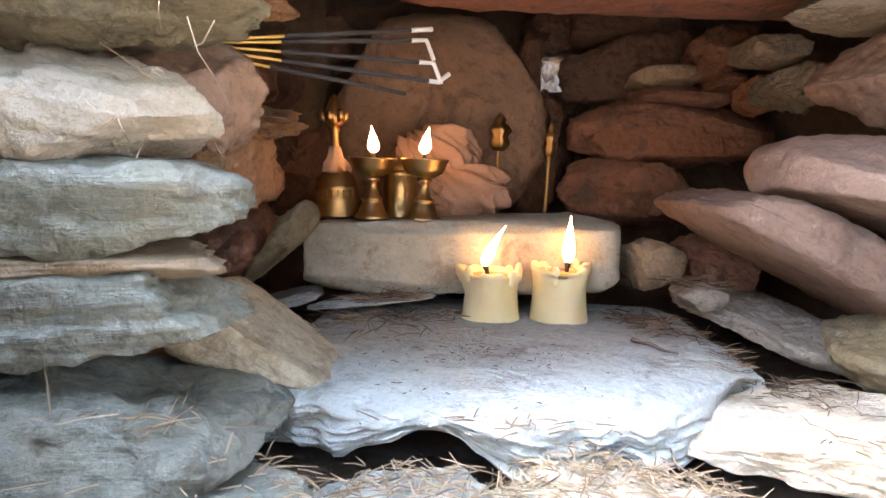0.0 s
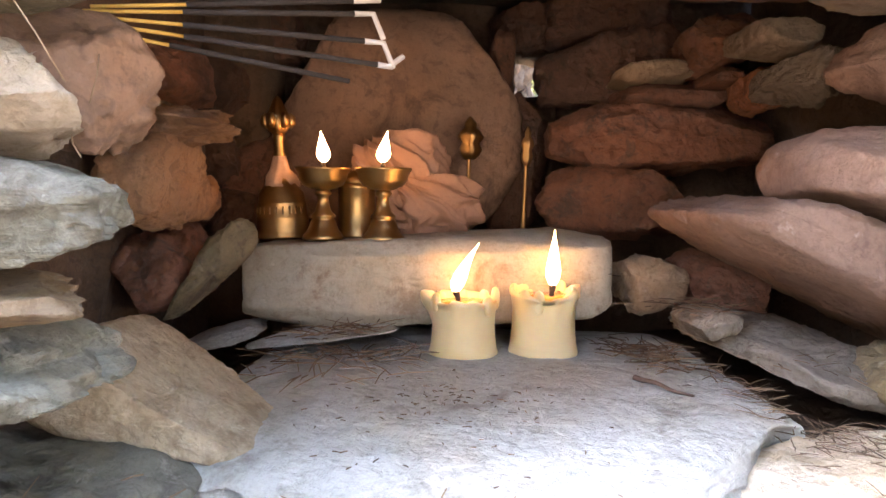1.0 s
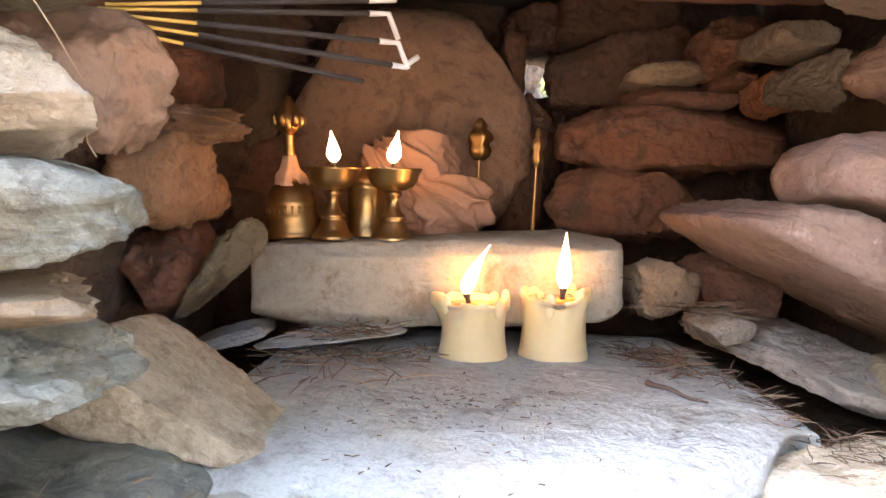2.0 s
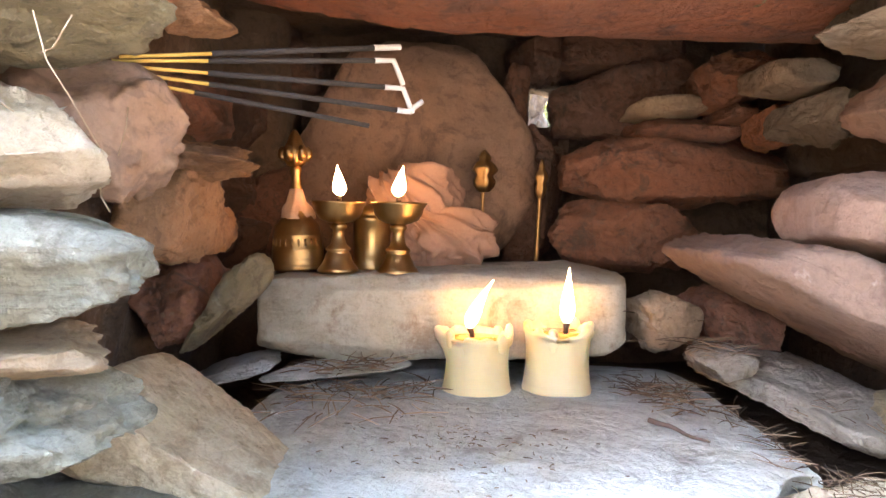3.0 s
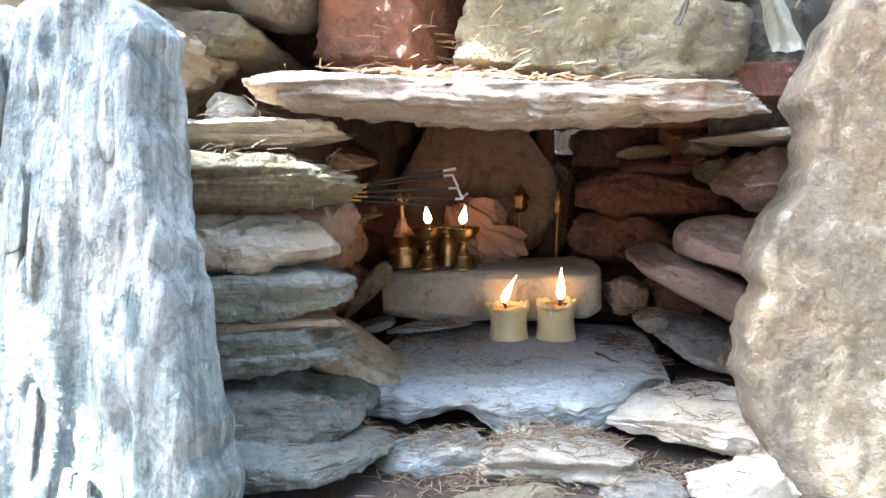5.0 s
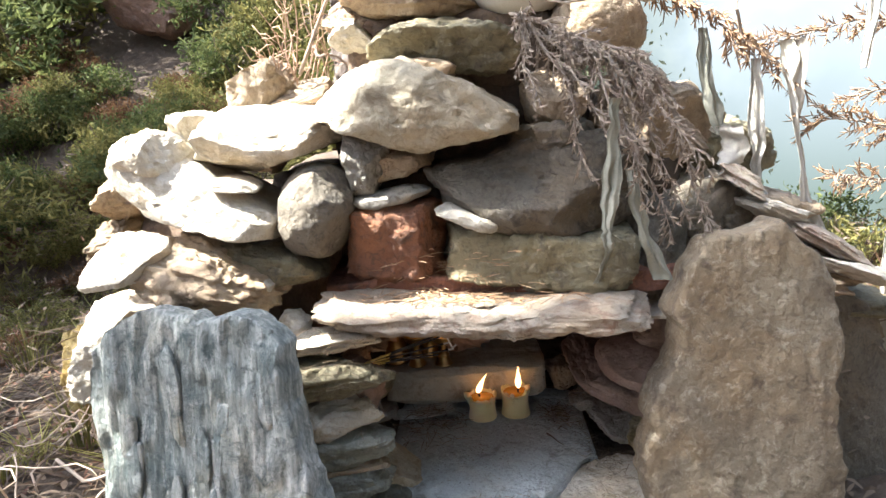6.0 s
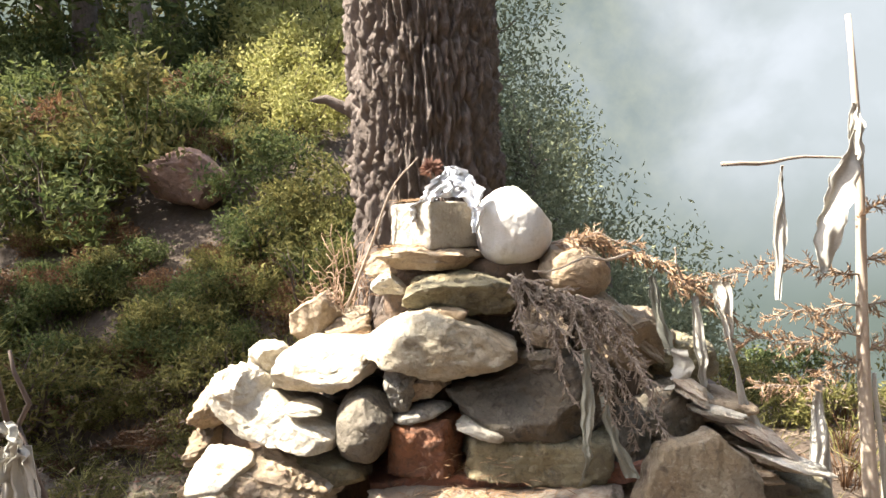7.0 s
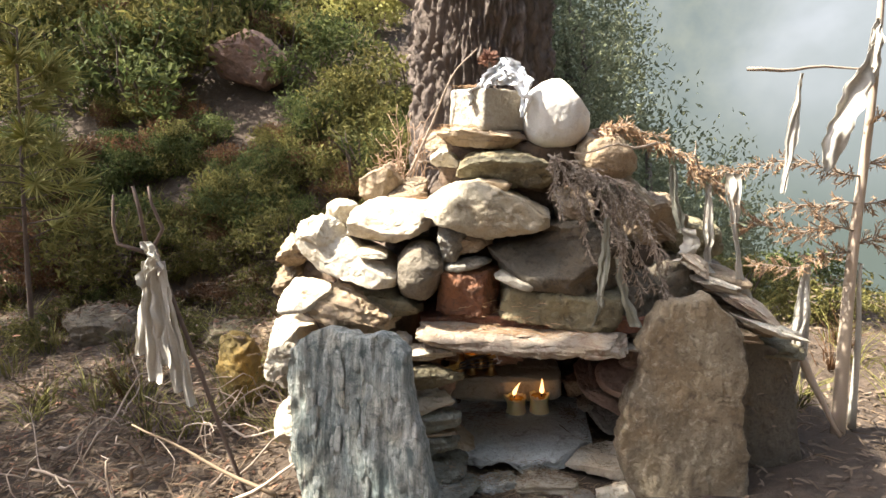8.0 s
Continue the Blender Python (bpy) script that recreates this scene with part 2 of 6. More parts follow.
def rock_mesh(size, seed=0, k=4.0, cuts=(), hl=1.0, hr=1.0, bow=0.0, dl=1.0, dr=1.0, layers=0.0, rough=1.0, n=28, material="grey", facets=20, chip=0.32, flat=False):
    """A stone of that size (x, y, z). k: 2 round, 8 boxy. cuts: (angle, offset) flats across the x-z outline, degrees from +x to +z.
    hl, hr: height at the left and right end; dl, dr: depth there; bow: middle lifted. layers: slate-like bedding ledges.
    facets: random flats, cut in by up to chip."""
    rng = np.random.RandomState(seed + 11)
    base, faces = cube_grid(n)
    p = base * (0.6 + 0.4 * np.abs(base))          # more points near the edges
    v = p / (np.sum(np.abs(p) ** k, axis=1, keepdims=True) ** (1.0 / k))
    planes = [((math.cos(radians(a)), 0.0, math.sin(radians(a))), d) for a, d in cuts]
    kk = k / (k - 1)
    for _ in range(facets):
        nrm = rng.normal(size=3)
        nrm /= np.linalg.norm(nrm)
        reach = np.sum(np.abs(nrm) ** kk) ** (1 / kk)
        planes.append((nrm, reach * (1.0 - chip * rng.rand())))
    deep = 5 if facets >= 12 else 0
    for _ in range(deep):
        nrm = rng.normal(size=3) * np.array((1.0, 0.6, 1.0))
        nrm /= np.linalg.norm(nrm)
        planes.append((nrm, np.sum(np.abs(nrm) ** kk) ** (1 / kk) * rng.uniform(0.60, 0.84)))
    half = np.array(size) / 2.0
    so = Vector(rng.uniform(-50, 50, 3))
    ragged = np.array([noise.fractal(Vector(q) * 2.6 + so, 0.8, 2.2, 3) for q in v]) * min(1.0, rough)
    for nrm, d in planes:
        nrm = np.array(nrm)
        over = np.maximum(v @ nrm - d + ragged * 0.035, 0.0)
        v = v - over[:, None] * nrm * 0.97
    if deep:
        lo, hi = v.min(axis=0), v.max(axis=0)
        v = (v - (lo + hi) / 2) * 2 / (hi - lo)
    s = (v[:, :1] + 1) / 2
    v[:, 2:3] *= hl + (hr - hl) * s
    v[:, 1:2] *= dl + (dr - dl) * s
    v[:, 2:3] += bow * (1 - v[:, :1] ** 2)
    w = v * half
    small = min(min(size), 0.12)
    o = Vector(rng.uniform(-50, 50, 3))
    disp = np.zeros(len(w))
    for i, q in enumerate(w):
        q = Vector(q)
        big = noise.fractal(q / (small * 1.1) + o, 0.9, 2.1, 3)
        fine = noise.fractal(q / (small * 0.22) + o, 0.75, 2.1, 4)
        u = q / (small * 0.50) + o + Vector((fine, big, -fine)) * 0.22
        dist, near = noise.voronoi(u)
        lean = noise.cell_vector(near[0] * 9.7) - Vector((0.5, 0.5, 0.5))
        flake = max(-0.5, min(0.5, (u - near[0]).dot(lean) + 0.25 * lean.x))
        disp[i] = 0.05 * big + 0.050 * fine + 0.13 * flake
    out = v / (np.linalg.norm(v, axis=1, keepdims=True) + 1e-9)
    w = w + out * (disp * small * rough)[:, None]
    if layers:
        side = 1 - np.abs(v[:, 2]) ** 6
        for i, q in enumerate(w):
            warp = 0.006 * noise.noise(Vector((q[0] * 9, q[1] * 9, 0)) + o)
            lay = noise.noise(Vector((q[0] * 6, q[1] * 6, (q[2] + warp) * 85)) + o)
            lay = 0.6 * math.tanh(lay * 4) + 0.4 * noise.noise(Vector((q[0] * 22, q[1] * 22, (q[2] + warp) * 210)) + o)
            w[i, :2] += out[i, :2] * side[i] * lay * layers * 0.030
    return mesh_from("stone", w, faces, MAT[material], smooth=not flat)


_count = [0]


def stone(label, material, at, size, tilt=0.0, turn=0.0, pitch=0.0, category="stone", name="stone", group="stacked stones", **shape):
    """A stone of the pile: its middle, its size, tilt in the front plane, turn about the upright, pitch towards the back."""
    _count[0] += 1
    shape.setdefault("seed", _count[0] * 7)
    shape.setdefault("n", 36 if max(size) > 0.17 else 28)
    me = rock_mesh(size, material=material, **shape)
    return thing(name, me, pose(*at) @ pose(0, 0, 0, 0, 0, turn) @ pose(0, 0, 0, pitch, -tilt, 0), label, category, group)


def lathe(profile, segments=32, wobble=None):
    """Verts and faces of a turned shape. profile: (radius, height) from bottom to top. wobble(angle, i) scales the radius."""
    verts, faces = [], []
    m = len(profile)
    for i, (r, z) in enumerate(profile):
        for s in range(segments):
            a = 2 * math.pi * s / segments
            q = r * (wobble(a, i) if wobble else 1.0)
            verts.append((q * math.cos(a), q * math.sin(a), z))
    for i in range(m - 1):
        for s in range(segments):
            t = (s + 1) % segments
            faces.append((i * segments + s, i * segments + t, (i + 1) * segments + t, (i + 1) * segments + s))
    faces.append(tuple(range(segments))[::-1])
    faces.append(tuple((m - 1) * segments + s for s in range(segments)))
    return verts, faces


def tube(points, radii, sides=6):
    """Verts and faces of a tube along points; radii one number or one per point."""
    pts = [Vector(p) for p in points]
    if isinstance(radii, (int, float)):
        radii = [radii] * len(pts)
    verts, faces = [], []
    for i, p in enumerate(pts):
        d = (pts[min(i + 1, len(pts) - 1)] - pts[max(i - 1, 0)]).normalized()
        side = d.cross(Vector((0.31, 0.9, 0.27))).normalized()
        up = side.cross(d)
        for s in range(sides):
            a = 2 * math.pi * s / sides
            verts.append(p + (side * math.cos(a) + up * math.sin(a)) * radii[i])
    for i in range(len(pts) - 1):
        for s in range(sides):
            t = (s + 1) % sides
            faces.append((i * sides + s, i * sides + t, (i + 1) * sides + t, (i + 1) * sides + s))
    faces.append(tuple(range(sides))[::-1])
    faces.append(tuple((len(pts) - 1) * sides + s for s in range(sides)))
    return verts, faces


def joined(pieces):
    """Several (verts, faces) as one."""
    verts, faces = [], []
    for v, f in pieces:
        o = len(verts)
        verts.extend(v)
        faces.extend(tuple(i + o for i in q) for q in f)
    return verts, faces


def bend(a, b, sag=0.0, wander=0.0, steps=8, seed=0):
    """Points from a to b, sagging and wandering."""
    rng = random.Random(seed)
    a, b = Vector(a), Vector(b)
    ph = [rng.uniform(0, 6.28) for _ in range(3)]
    out = []
    for i in range(steps + 1):
        s = i / steps
        p = a.lerp(b, s)
        p.z -= sag * 4 * s * (1 - s)
        e = math.sin(math.pi * s) ** 0.5 if 0 < s < 1 else 0
        p += Vector([math.sin(ph[k] + s * (5 + 2 * k)) for k in range(3)]) * wander * e
        out.append(p)
    return out


# ---------------------------------------------------------------- ground and hill
def height_at(x, y):
    """The ground: level before and beside the shrine, rising to a wooded bank behind, falling away on one side."""
    back = max(0.0, y - 1.6 - 0.25 * max(0.0, x))
    rise = 0.75 * back * (1 / (1 + math.exp(min(60.0, (x - 0.1) * 3.0))))
    rise = 6.0 * (1 - math.exp(-rise / 6.0))
    # Unseen bank behind the camera, raised to cut low sky light.
    front = max(0.0, -y - 2.8)
    rise += 6.0 * (1 - math.exp(-0.9 * front / 6.0))
    lump = 0.10 * noise.noise(Vector((x * 0.9, y * 0.9, 3.0))) + 0.035 * noise.noise(Vector((x * 3.1, y * 3.1, 8.0)))
    flat = min(1.0, max(0.0, (math.hypot(x, y) - 0.6) / 1.2))
    fine = 0.010 * noise.noise(Vector((x * 14, y * 14, 1.0)))
    # Drop added on one side so the painted haze backdrop shows.
    back = max(0.0, y - 1.9) * max(0.0, min(1.0, (x - 0.7) / 1.2))
    rise -= 0.75 * back if back < 20 else 15
    return GROUND + rise + lump * flat * 0.8 + fine - 0.05 * min(1.0, max(0.0, -x - 0.5)) - 0.04 * max(0.0, x - 1.0)


def ground_sheet():
    ax = [0.0]
    step = 0.045
    while ax[-1] < 400:
        ax.append(ax[-1] + step)
        if ax[-1] > 1.6:
            step *= 1.13
    xs = [-v for v in ax[:0:-1]] + ax
    verts = [(x, y + 0.3, height_at(x, y + 0.3)) for y in xs for x in xs]
    m = len(xs)
    faces = [(j * m + i, j * m + i + 1, (j + 1) * m + i + 1, (j + 1) * m + i) for j in range(m - 1) for i in range(m - 1)]
    return mesh_from("ground", verts, faces, MAT["soil"], smooth=True)


MAT["soil"] = soft_mat("litter covered soil", (0.045, 0.032, 0.022), (0.10, 0.07, 0.046), 22.0, 0.95, 0.9, 0.03, detail=10)
thing("ground", ground_sheet(), None, "brown soil covered with needle litter, rising to a bank", "ground", kind="structure")

# dark filler masses added behind the face stones to stop light leaks
MAT["fill"] = stone_mat("dark filler", (0.13, 0.09, 0.06), (0.09, 0.065, 0.045), (0.055, 0.04, 0.03), (0.18, 0.14, 0.10), 0.2)


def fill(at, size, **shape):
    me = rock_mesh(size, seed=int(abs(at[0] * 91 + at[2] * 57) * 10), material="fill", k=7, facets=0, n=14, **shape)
    return thing("wall_core", me, pose(*at), "dark filler added inside the pile to stop light leaks", "wall", kind="structure")


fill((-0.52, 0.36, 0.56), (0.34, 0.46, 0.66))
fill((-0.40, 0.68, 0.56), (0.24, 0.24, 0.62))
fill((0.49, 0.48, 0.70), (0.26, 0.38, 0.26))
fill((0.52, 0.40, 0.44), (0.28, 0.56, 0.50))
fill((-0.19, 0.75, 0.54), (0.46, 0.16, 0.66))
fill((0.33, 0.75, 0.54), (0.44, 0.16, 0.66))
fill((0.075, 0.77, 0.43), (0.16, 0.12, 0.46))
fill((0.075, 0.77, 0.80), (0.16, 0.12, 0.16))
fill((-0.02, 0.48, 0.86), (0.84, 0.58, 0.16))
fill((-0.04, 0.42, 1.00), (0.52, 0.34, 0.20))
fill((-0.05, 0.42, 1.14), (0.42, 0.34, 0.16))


def niche_floor():
    """The floor slab of the niche: a slate with a broken, ledged front edge, hollowed under the middle."""
    base, faces = cube_grid(72)
    k = 9.0
    v = base / (np.sum(np.abs(base) ** k, axis=1, keepdims=True) ** (1.0 / k))
    half = np.array((0.205, 0.225, 0.026))
    w = v * half
    out = []
    for q, u in zip(w, v):
        x, y, z = q
        f = max(0.0, -u[1])                                   # 1 at the front edge
        s = max(0.0, u[0])
        edge = 0.17 * s ** 2.4 + 0.045 * max(0.0, -u[0] - 0.1) + 0.022 * noise.noise(Vector((x * 16, 0.3, 7.7))) + 0.012 * noise.noise(Vector((x * 45, 0.3, 2.2)))
        y += f ** 3 * edge
        top = (u[2] + 1) / 2
        ledge = 0.005 * math.tanh(4 * noise.noise(Vector((x * 22, 2.0, z * 70)))) + 0.003 * math.tanh(5 * noise.noise(Vector((x * 60, 1.0, z * 190)))) + 0.005 * noise.fractal(Vector((x * 50, 3.0, z * 50)), 0.7, 2.0, 4)
        y += f ** 4 * (-0.004 * top + ledge)
        z += f ** 3 * (1 - top) * 0.034 * math.exp(-((x + 0.05) / 0.038) ** 2)
        z += f ** 3 * (1 - top) * 0.010 * noise.noise(Vector((x * 25, 0, 4)))
        z += 0.0035 * noise.noise(Vector((x * 7, y * 7, 5))) * top - 0.012 * top * f ** 5
        z += 0.0012 * noise.fractal(Vector((x * 40, y * 40, 5)), 0.8, 2.0, 4)
        out.append((x, y, z))
    return mesh_from("niche_floor", out, faces, MAT["slab"], smooth=True)


thing("slab", niche_floor(), pose(-0.018, 0.215, 0.340, -1.4, 0, -2), "blue-grey slate slab with a broken front edge as niche floor", "stone slab")


def upright_slab(size, seed, material, outline, top_cut=0.0, ridges=0.0, chips=1.0):
    """A standing slab: thin, uneven outline, vertical flakes where the slate is split. outline: (share of the height, one edge, other edge)."""
    base, faces = cube_grid(70)
    k = 12.0
    v = base / (np.sum(np.abs(base) ** k, axis=1, keepdims=True) ** (1.0 / k))
    o = Vector((seed * 3.7, seed * 1.9, seed))
    out = []
    for u in v:
        x, y, z = u * np.array(size) / 2
        t = (u[2] + 1) / 2
        left, right = (np.interp(t, [o[0] for o in outline], [o[i] for o in outline]) for i in (1, 2))
        x = left + (right - left) * (u[0] + 1) / 2
        e = abs(u[0]) ** 6
        x += math.copysign(1, u[0]) * e * chips * (0.020 * noise.noise(Vector((u[0] * 0.5, 0, z * 9)) + o) + 0.008 * noise.noise(Vector((u[0] * 0.5, 0, z * 40)) + o))
        z += t ** 8 * (0.020 * noise.noise(Vector((x * 10, 0, 1)) + o) + 0.010 * noise.noise(Vector((x * 38, 0, 1)) + o)) * chips
        z += t ** 2 * top_cut * (u[0])
        y += 0.009 * noise.fractal(Vector((x * 7, 0.5, z * 3.5)) + o, 0.8, 2.0, 5)
        if ridges:
            y += ridges * 0.7 * noise.fractal(Vector((x * 44, u[1], z * 7.0)) + o, 0.6, 2.3, 5)
            step = noise.noise(Vector((x * 15, u[1], z * 3.6)) + o)
            chip = noise.noise(Vector((x * 52, u[1] + 4, z * 13)) + o)
            y += ridges * (0.8 * math.tanh(step * 12) + 0.9 * math.tanh(chip * 10))
        out.append((x, y, z))
    return mesh_from("standing_slab", out, faces, MAT[material], smooth=True)


SLATE = ((0.0, -0.140, 0.235), (0.36, -0.150, 0.220), (0.55, -0.166, 0.190), (0.80, -0.180, 0.142), (0.95, -0.178, 0.124), (1.0, -0.164, 0.112))
slate = thing("standing_slate", upright_slab((0.276, 0.06, 0.68), 3, "slate", SLATE, 0.006, 0.0040, 1.3), pose(-0.440, -0.215, 0.448, -9, 0, -14),
      "upright dark green-grey slate with vertical split ridges", "stone slab")
lr = random.Random(19)
for i in range(26):                                     # split flakes that stand proud of its face
    x, z = lr.uniform(-0.13, 0.12), lr.uniform(-0.22, 0.28)
    me = rock_mesh((lr.uniform(0.012, 0.034), 0.010, lr.uniform(0.04, 0.16)), seed=300 + i, material="slate", k=9, n=12, facets=12, chip=0.4, rough=0.8)
    part("flake", me, slate, pose(x, -0.0305 + lr.uniform(-0.002, 0.002), z, 0, lr.uniform(-5, 5), lr.uniform(-8, 8)), "thin split flake of slate")
BROWN = ((0.0, -0.168, 0.175), (0.35, -0.156, 0.165), (0.65, -0.143, 0.155), (0.84, -0.108, 0.132), (0.93, -0.086, 0.095), (1.0, -0.068, 0.062))
thing("standing_stone", upright_slab((0.325, 0.085, 0.72), 8, "lichen", BROWN, 0.016, 0.0012, 1.5), pose(0.394, -0.025, 0.470, -5, 0, 2),
      "upright brown lichened slab before the niche", "stone slab")
DARK = ((0.0, -0.12, 0.13), (0.7, -0.11, 0.12), (0.9, -0.10, 0.095), (1.0, -0.08, 0.07))
thing("standing_stone", upright_slab((0.20, 0.06, 0.46), 14, "dark", DARK, -0.02), pose(0.625, 0.12, 0.44, -6, -4, 10),
      "dark upright slab behind the brown one", "stone slab")


# ---------------------------------------------------------------- tree trunk behind the shrine
def bark_trunk(radius, h):
    seg, rows = 340, 320
    verts, faces = [], []
    for j in range(rows + 1):
        z = h * j / rows
        r0 = radius * (1.12 - 0.12 * min(1, z / 1.5)) * (1 - 0.03 * z)
        for i in range(seg):
            a = 2 * math.pi * i / seg
            p = Vector((math.cos(a) * 8.5, math.sin(a) * 8.5, z * 3.8))
            q = p + Vector((noise.noise(p * 0.8), noise.noise(p * 0.8 + Vector((9, 0, 0))), noise.noise(p * 0.7) * 1.6)) * 0.55
            c = noise.voronoi(q)[0]
            plate = min(0.22, c[1] - c[0]) / 0.22
            flake = noise.noise(q * 1.9) * plate
            r = r0 + 0.034 * plate + 0.026 * flake + 0.030 * noise.fractal(p * 3.2, 0.6, 2.0, 5) + 0.03 * noise.noise(Vector((math.cos(a), math.sin(a), z * 0.6)))
            verts.append((r * math.cos(a), r * math.sin(a), z))
    for j in range(rows):
        for i in range(seg):
            t = (i + 1) % seg
            faces.append((j * seg + i, j * seg + t, (j + 1) * seg + t, (j + 1) * seg + i))
    return mesh_from("trunk", verts, faces, MAT["bark"], smooth=True)


MAT["bark"] = soft_mat("pine bark", (0.04, 0.031, 0.026), (0.24, 0.19, 0.155), 46.0, 0.95, 0.9, 0.012, detail=9, stretch=(1, 1, 0.5))
tree = holder("pine_tree", pose(-0.17, 1.62, 0.2), "thick old pine trunk with plated bark behind the shrine", "tree")
part("trunk", bark_trunk(0.30, 4.6), tree, pose(0, 0, 0, 0, 1, 0))
stub = tube(bend((-0.28, -0.05, 1.60), (-0.46, -0.12, 1.66), -0.02, 0.01, 5, 3), [0.035, 0.03, 0.026, 0.022, 0.016, 0.004], 8)
part("branch_stub", mesh_from("branch_stub", *stub, MAT["bark"], True), tree, None, "broken dead branch stub")


# ---------------------------------------------------------------- glowing backdrop beyond the drop, haze painted in
def haze_backdrop():
    # Glowing sheet; pale smoke haze and far wood are painted in its colour.
    m, nt, bsdf = mat_new("painted haze")
    tc = nt.nodes.new("ShaderNodeTexCoord")
    sep = nt.nodes.new("ShaderNodeSeparateXYZ")
    nt.links.new(tc.outputs["Object"], sep.inputs[0])
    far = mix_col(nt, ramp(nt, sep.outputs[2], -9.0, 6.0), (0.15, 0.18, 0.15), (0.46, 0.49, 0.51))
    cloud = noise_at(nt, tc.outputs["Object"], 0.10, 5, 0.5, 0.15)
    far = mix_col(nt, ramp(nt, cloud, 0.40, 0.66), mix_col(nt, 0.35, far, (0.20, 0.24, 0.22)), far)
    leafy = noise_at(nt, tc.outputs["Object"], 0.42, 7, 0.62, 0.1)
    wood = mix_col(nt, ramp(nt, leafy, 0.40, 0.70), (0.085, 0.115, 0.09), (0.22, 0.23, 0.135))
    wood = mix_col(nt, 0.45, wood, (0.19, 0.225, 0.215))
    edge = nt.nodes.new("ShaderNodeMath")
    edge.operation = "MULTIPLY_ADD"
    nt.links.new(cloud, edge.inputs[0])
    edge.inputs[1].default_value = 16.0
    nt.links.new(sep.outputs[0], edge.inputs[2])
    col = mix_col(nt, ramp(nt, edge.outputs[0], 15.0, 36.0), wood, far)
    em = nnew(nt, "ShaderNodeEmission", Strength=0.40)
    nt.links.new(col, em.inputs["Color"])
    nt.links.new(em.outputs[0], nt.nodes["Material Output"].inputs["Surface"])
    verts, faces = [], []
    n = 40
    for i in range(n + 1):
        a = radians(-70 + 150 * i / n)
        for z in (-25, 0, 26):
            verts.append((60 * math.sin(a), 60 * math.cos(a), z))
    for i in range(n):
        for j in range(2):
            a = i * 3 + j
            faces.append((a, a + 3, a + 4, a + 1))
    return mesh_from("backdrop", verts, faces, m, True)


thing("backdrop", haze_backdrop(), pose(0, 0, 0), "glowing backdrop with pale smoke haze painted in its colour", "backdrop", kind="structure")


# ---------------------------------------------------------------- stones of the shrine

# upper pile, front
stone("long flat lintel slab of pale layered stone over the niche", "lintel", (-0.020, 0.012, 0.716), (0.572, 0.165, 0.100), tilt=-2.4, k=5, layers=0.20, n=56, hl=0.50, hr=0.45, bow=-0.30, pitch=4, rough=1.1, chip=0.22)
stone("sunlit white stone with a lobed end low in the pile", "pale", (-0.498, 0.100, 0.918), (0.300, 0.260, 0.123), tilt=-19.4, k=3.4, hl=1.15, hr=0.75, rough=0.55, n=40, cuts=((60, 0.8),))
stone("rounded white sunlit stone at the end of the pile", "pale", (-0.572, 0.090, 0.996), (0.122, 0.180, 0.087), tilt=-10.9, k=2.6, cuts=((130, 0.8),))
stone("large white sunlit stone, pointed at one end", "pale", (-0.381, 0.150, 1.012), (0.284, 0.260, 0.142), tilt=2.7, k=3.4, hl=0.85, hr=0.75, rough=0.55, n=40, cuts=((300, 0.72), (75, 0.8)))
stone("small pale rounded stone behind the white ones", "pale", (-0.540, 0.195, 1.026), (0.090, 0.150, 0.071), tilt=-5.0, k=2.6)
stone("brown rough stone at the edge of the pile", "tan", (-0.679, 0.225, 0.913), (0.082, 0.250, 0.096), tilt=-11.1, k=4, layers=0.2)
stone("brown rough stone at the edge of the pile", "tan", (-0.691, 0.205, 0.839), (0.082, 0.250, 0.080), tilt=-8.5, k=4, layers=0.2)
stone("ochre pyramid-shaped stone on the back of the pile", "tan", (-0.440, 0.360, 1.094), (0.138, 0.160, 0.128), tilt=-5.4, k=4.5, cuts=((120, 0.45), (55, 0.62)))
stone("big lumpy cream stone in the middle of the pile", "cream", (-0.117, 0.165, 1.048), (0.350, 0.300, 0.168), tilt=-9, k=4.5, hl=1.0, hr=0.8, n=44, chip=0.30, rough=0.7, seed=5, cuts=((242, 0.72), (62, 0.80), (305, 0.85), (120, 0.95)))
stone("thin flat tan stone wedged between two stones", "tan", (-0.097, 0.160, 1.112), (0.108, 0.120, 0.030), tilt=-8.3, k=6, n=12)
stone("grey lichened slab in the upper pile", "olive", (-0.063, 0.240, 1.152), (0.268, 0.280, 0.102), tilt=-6.7, k=4, cuts=((120, 0.85), (60, 0.9)))
stone("small pale stone beside the upper slab", "pale", (-0.237, 0.290, 1.174), (0.090, 0.180, 0.062), tilt=-8.0, k=3)
stone("brown pebbly stone beside the upper slab", "tan", (-0.236, 0.350, 1.212), (0.136, 0.180, 0.074), tilt=-10.2, k=3)
stone("flat brown slab under the capstone", "tan", (-0.127, 0.300, 1.234), (0.260, 0.260, 0.063), tilt=-5.9, k=6, layers=0.3)
stone("smooth whitish boulder on top of the pile", "white", (0.085, 0.310, 1.295), (0.192, 0.230, 0.205), tilt=0, k=2.7, n=40, rough=0.22, facets=2, chip=0.2, hl=1.0, hr=0.95, cuts=((40, 0.74),))
stone("round tan stone below the whitish boulder", "tan", (0.226, 0.300, 1.173), (0.186, 0.240, 0.143), tilt=-7.9, k=2.7, rough=0.5, facets=6, chip=0.25, cuts=((40, 0.75),))
stone("brown stone half hidden by dry twigs", "tan", (0.128, 0.240, 1.039), (0.119, 0.200, 0.104), tilt=-6.5, k=4)
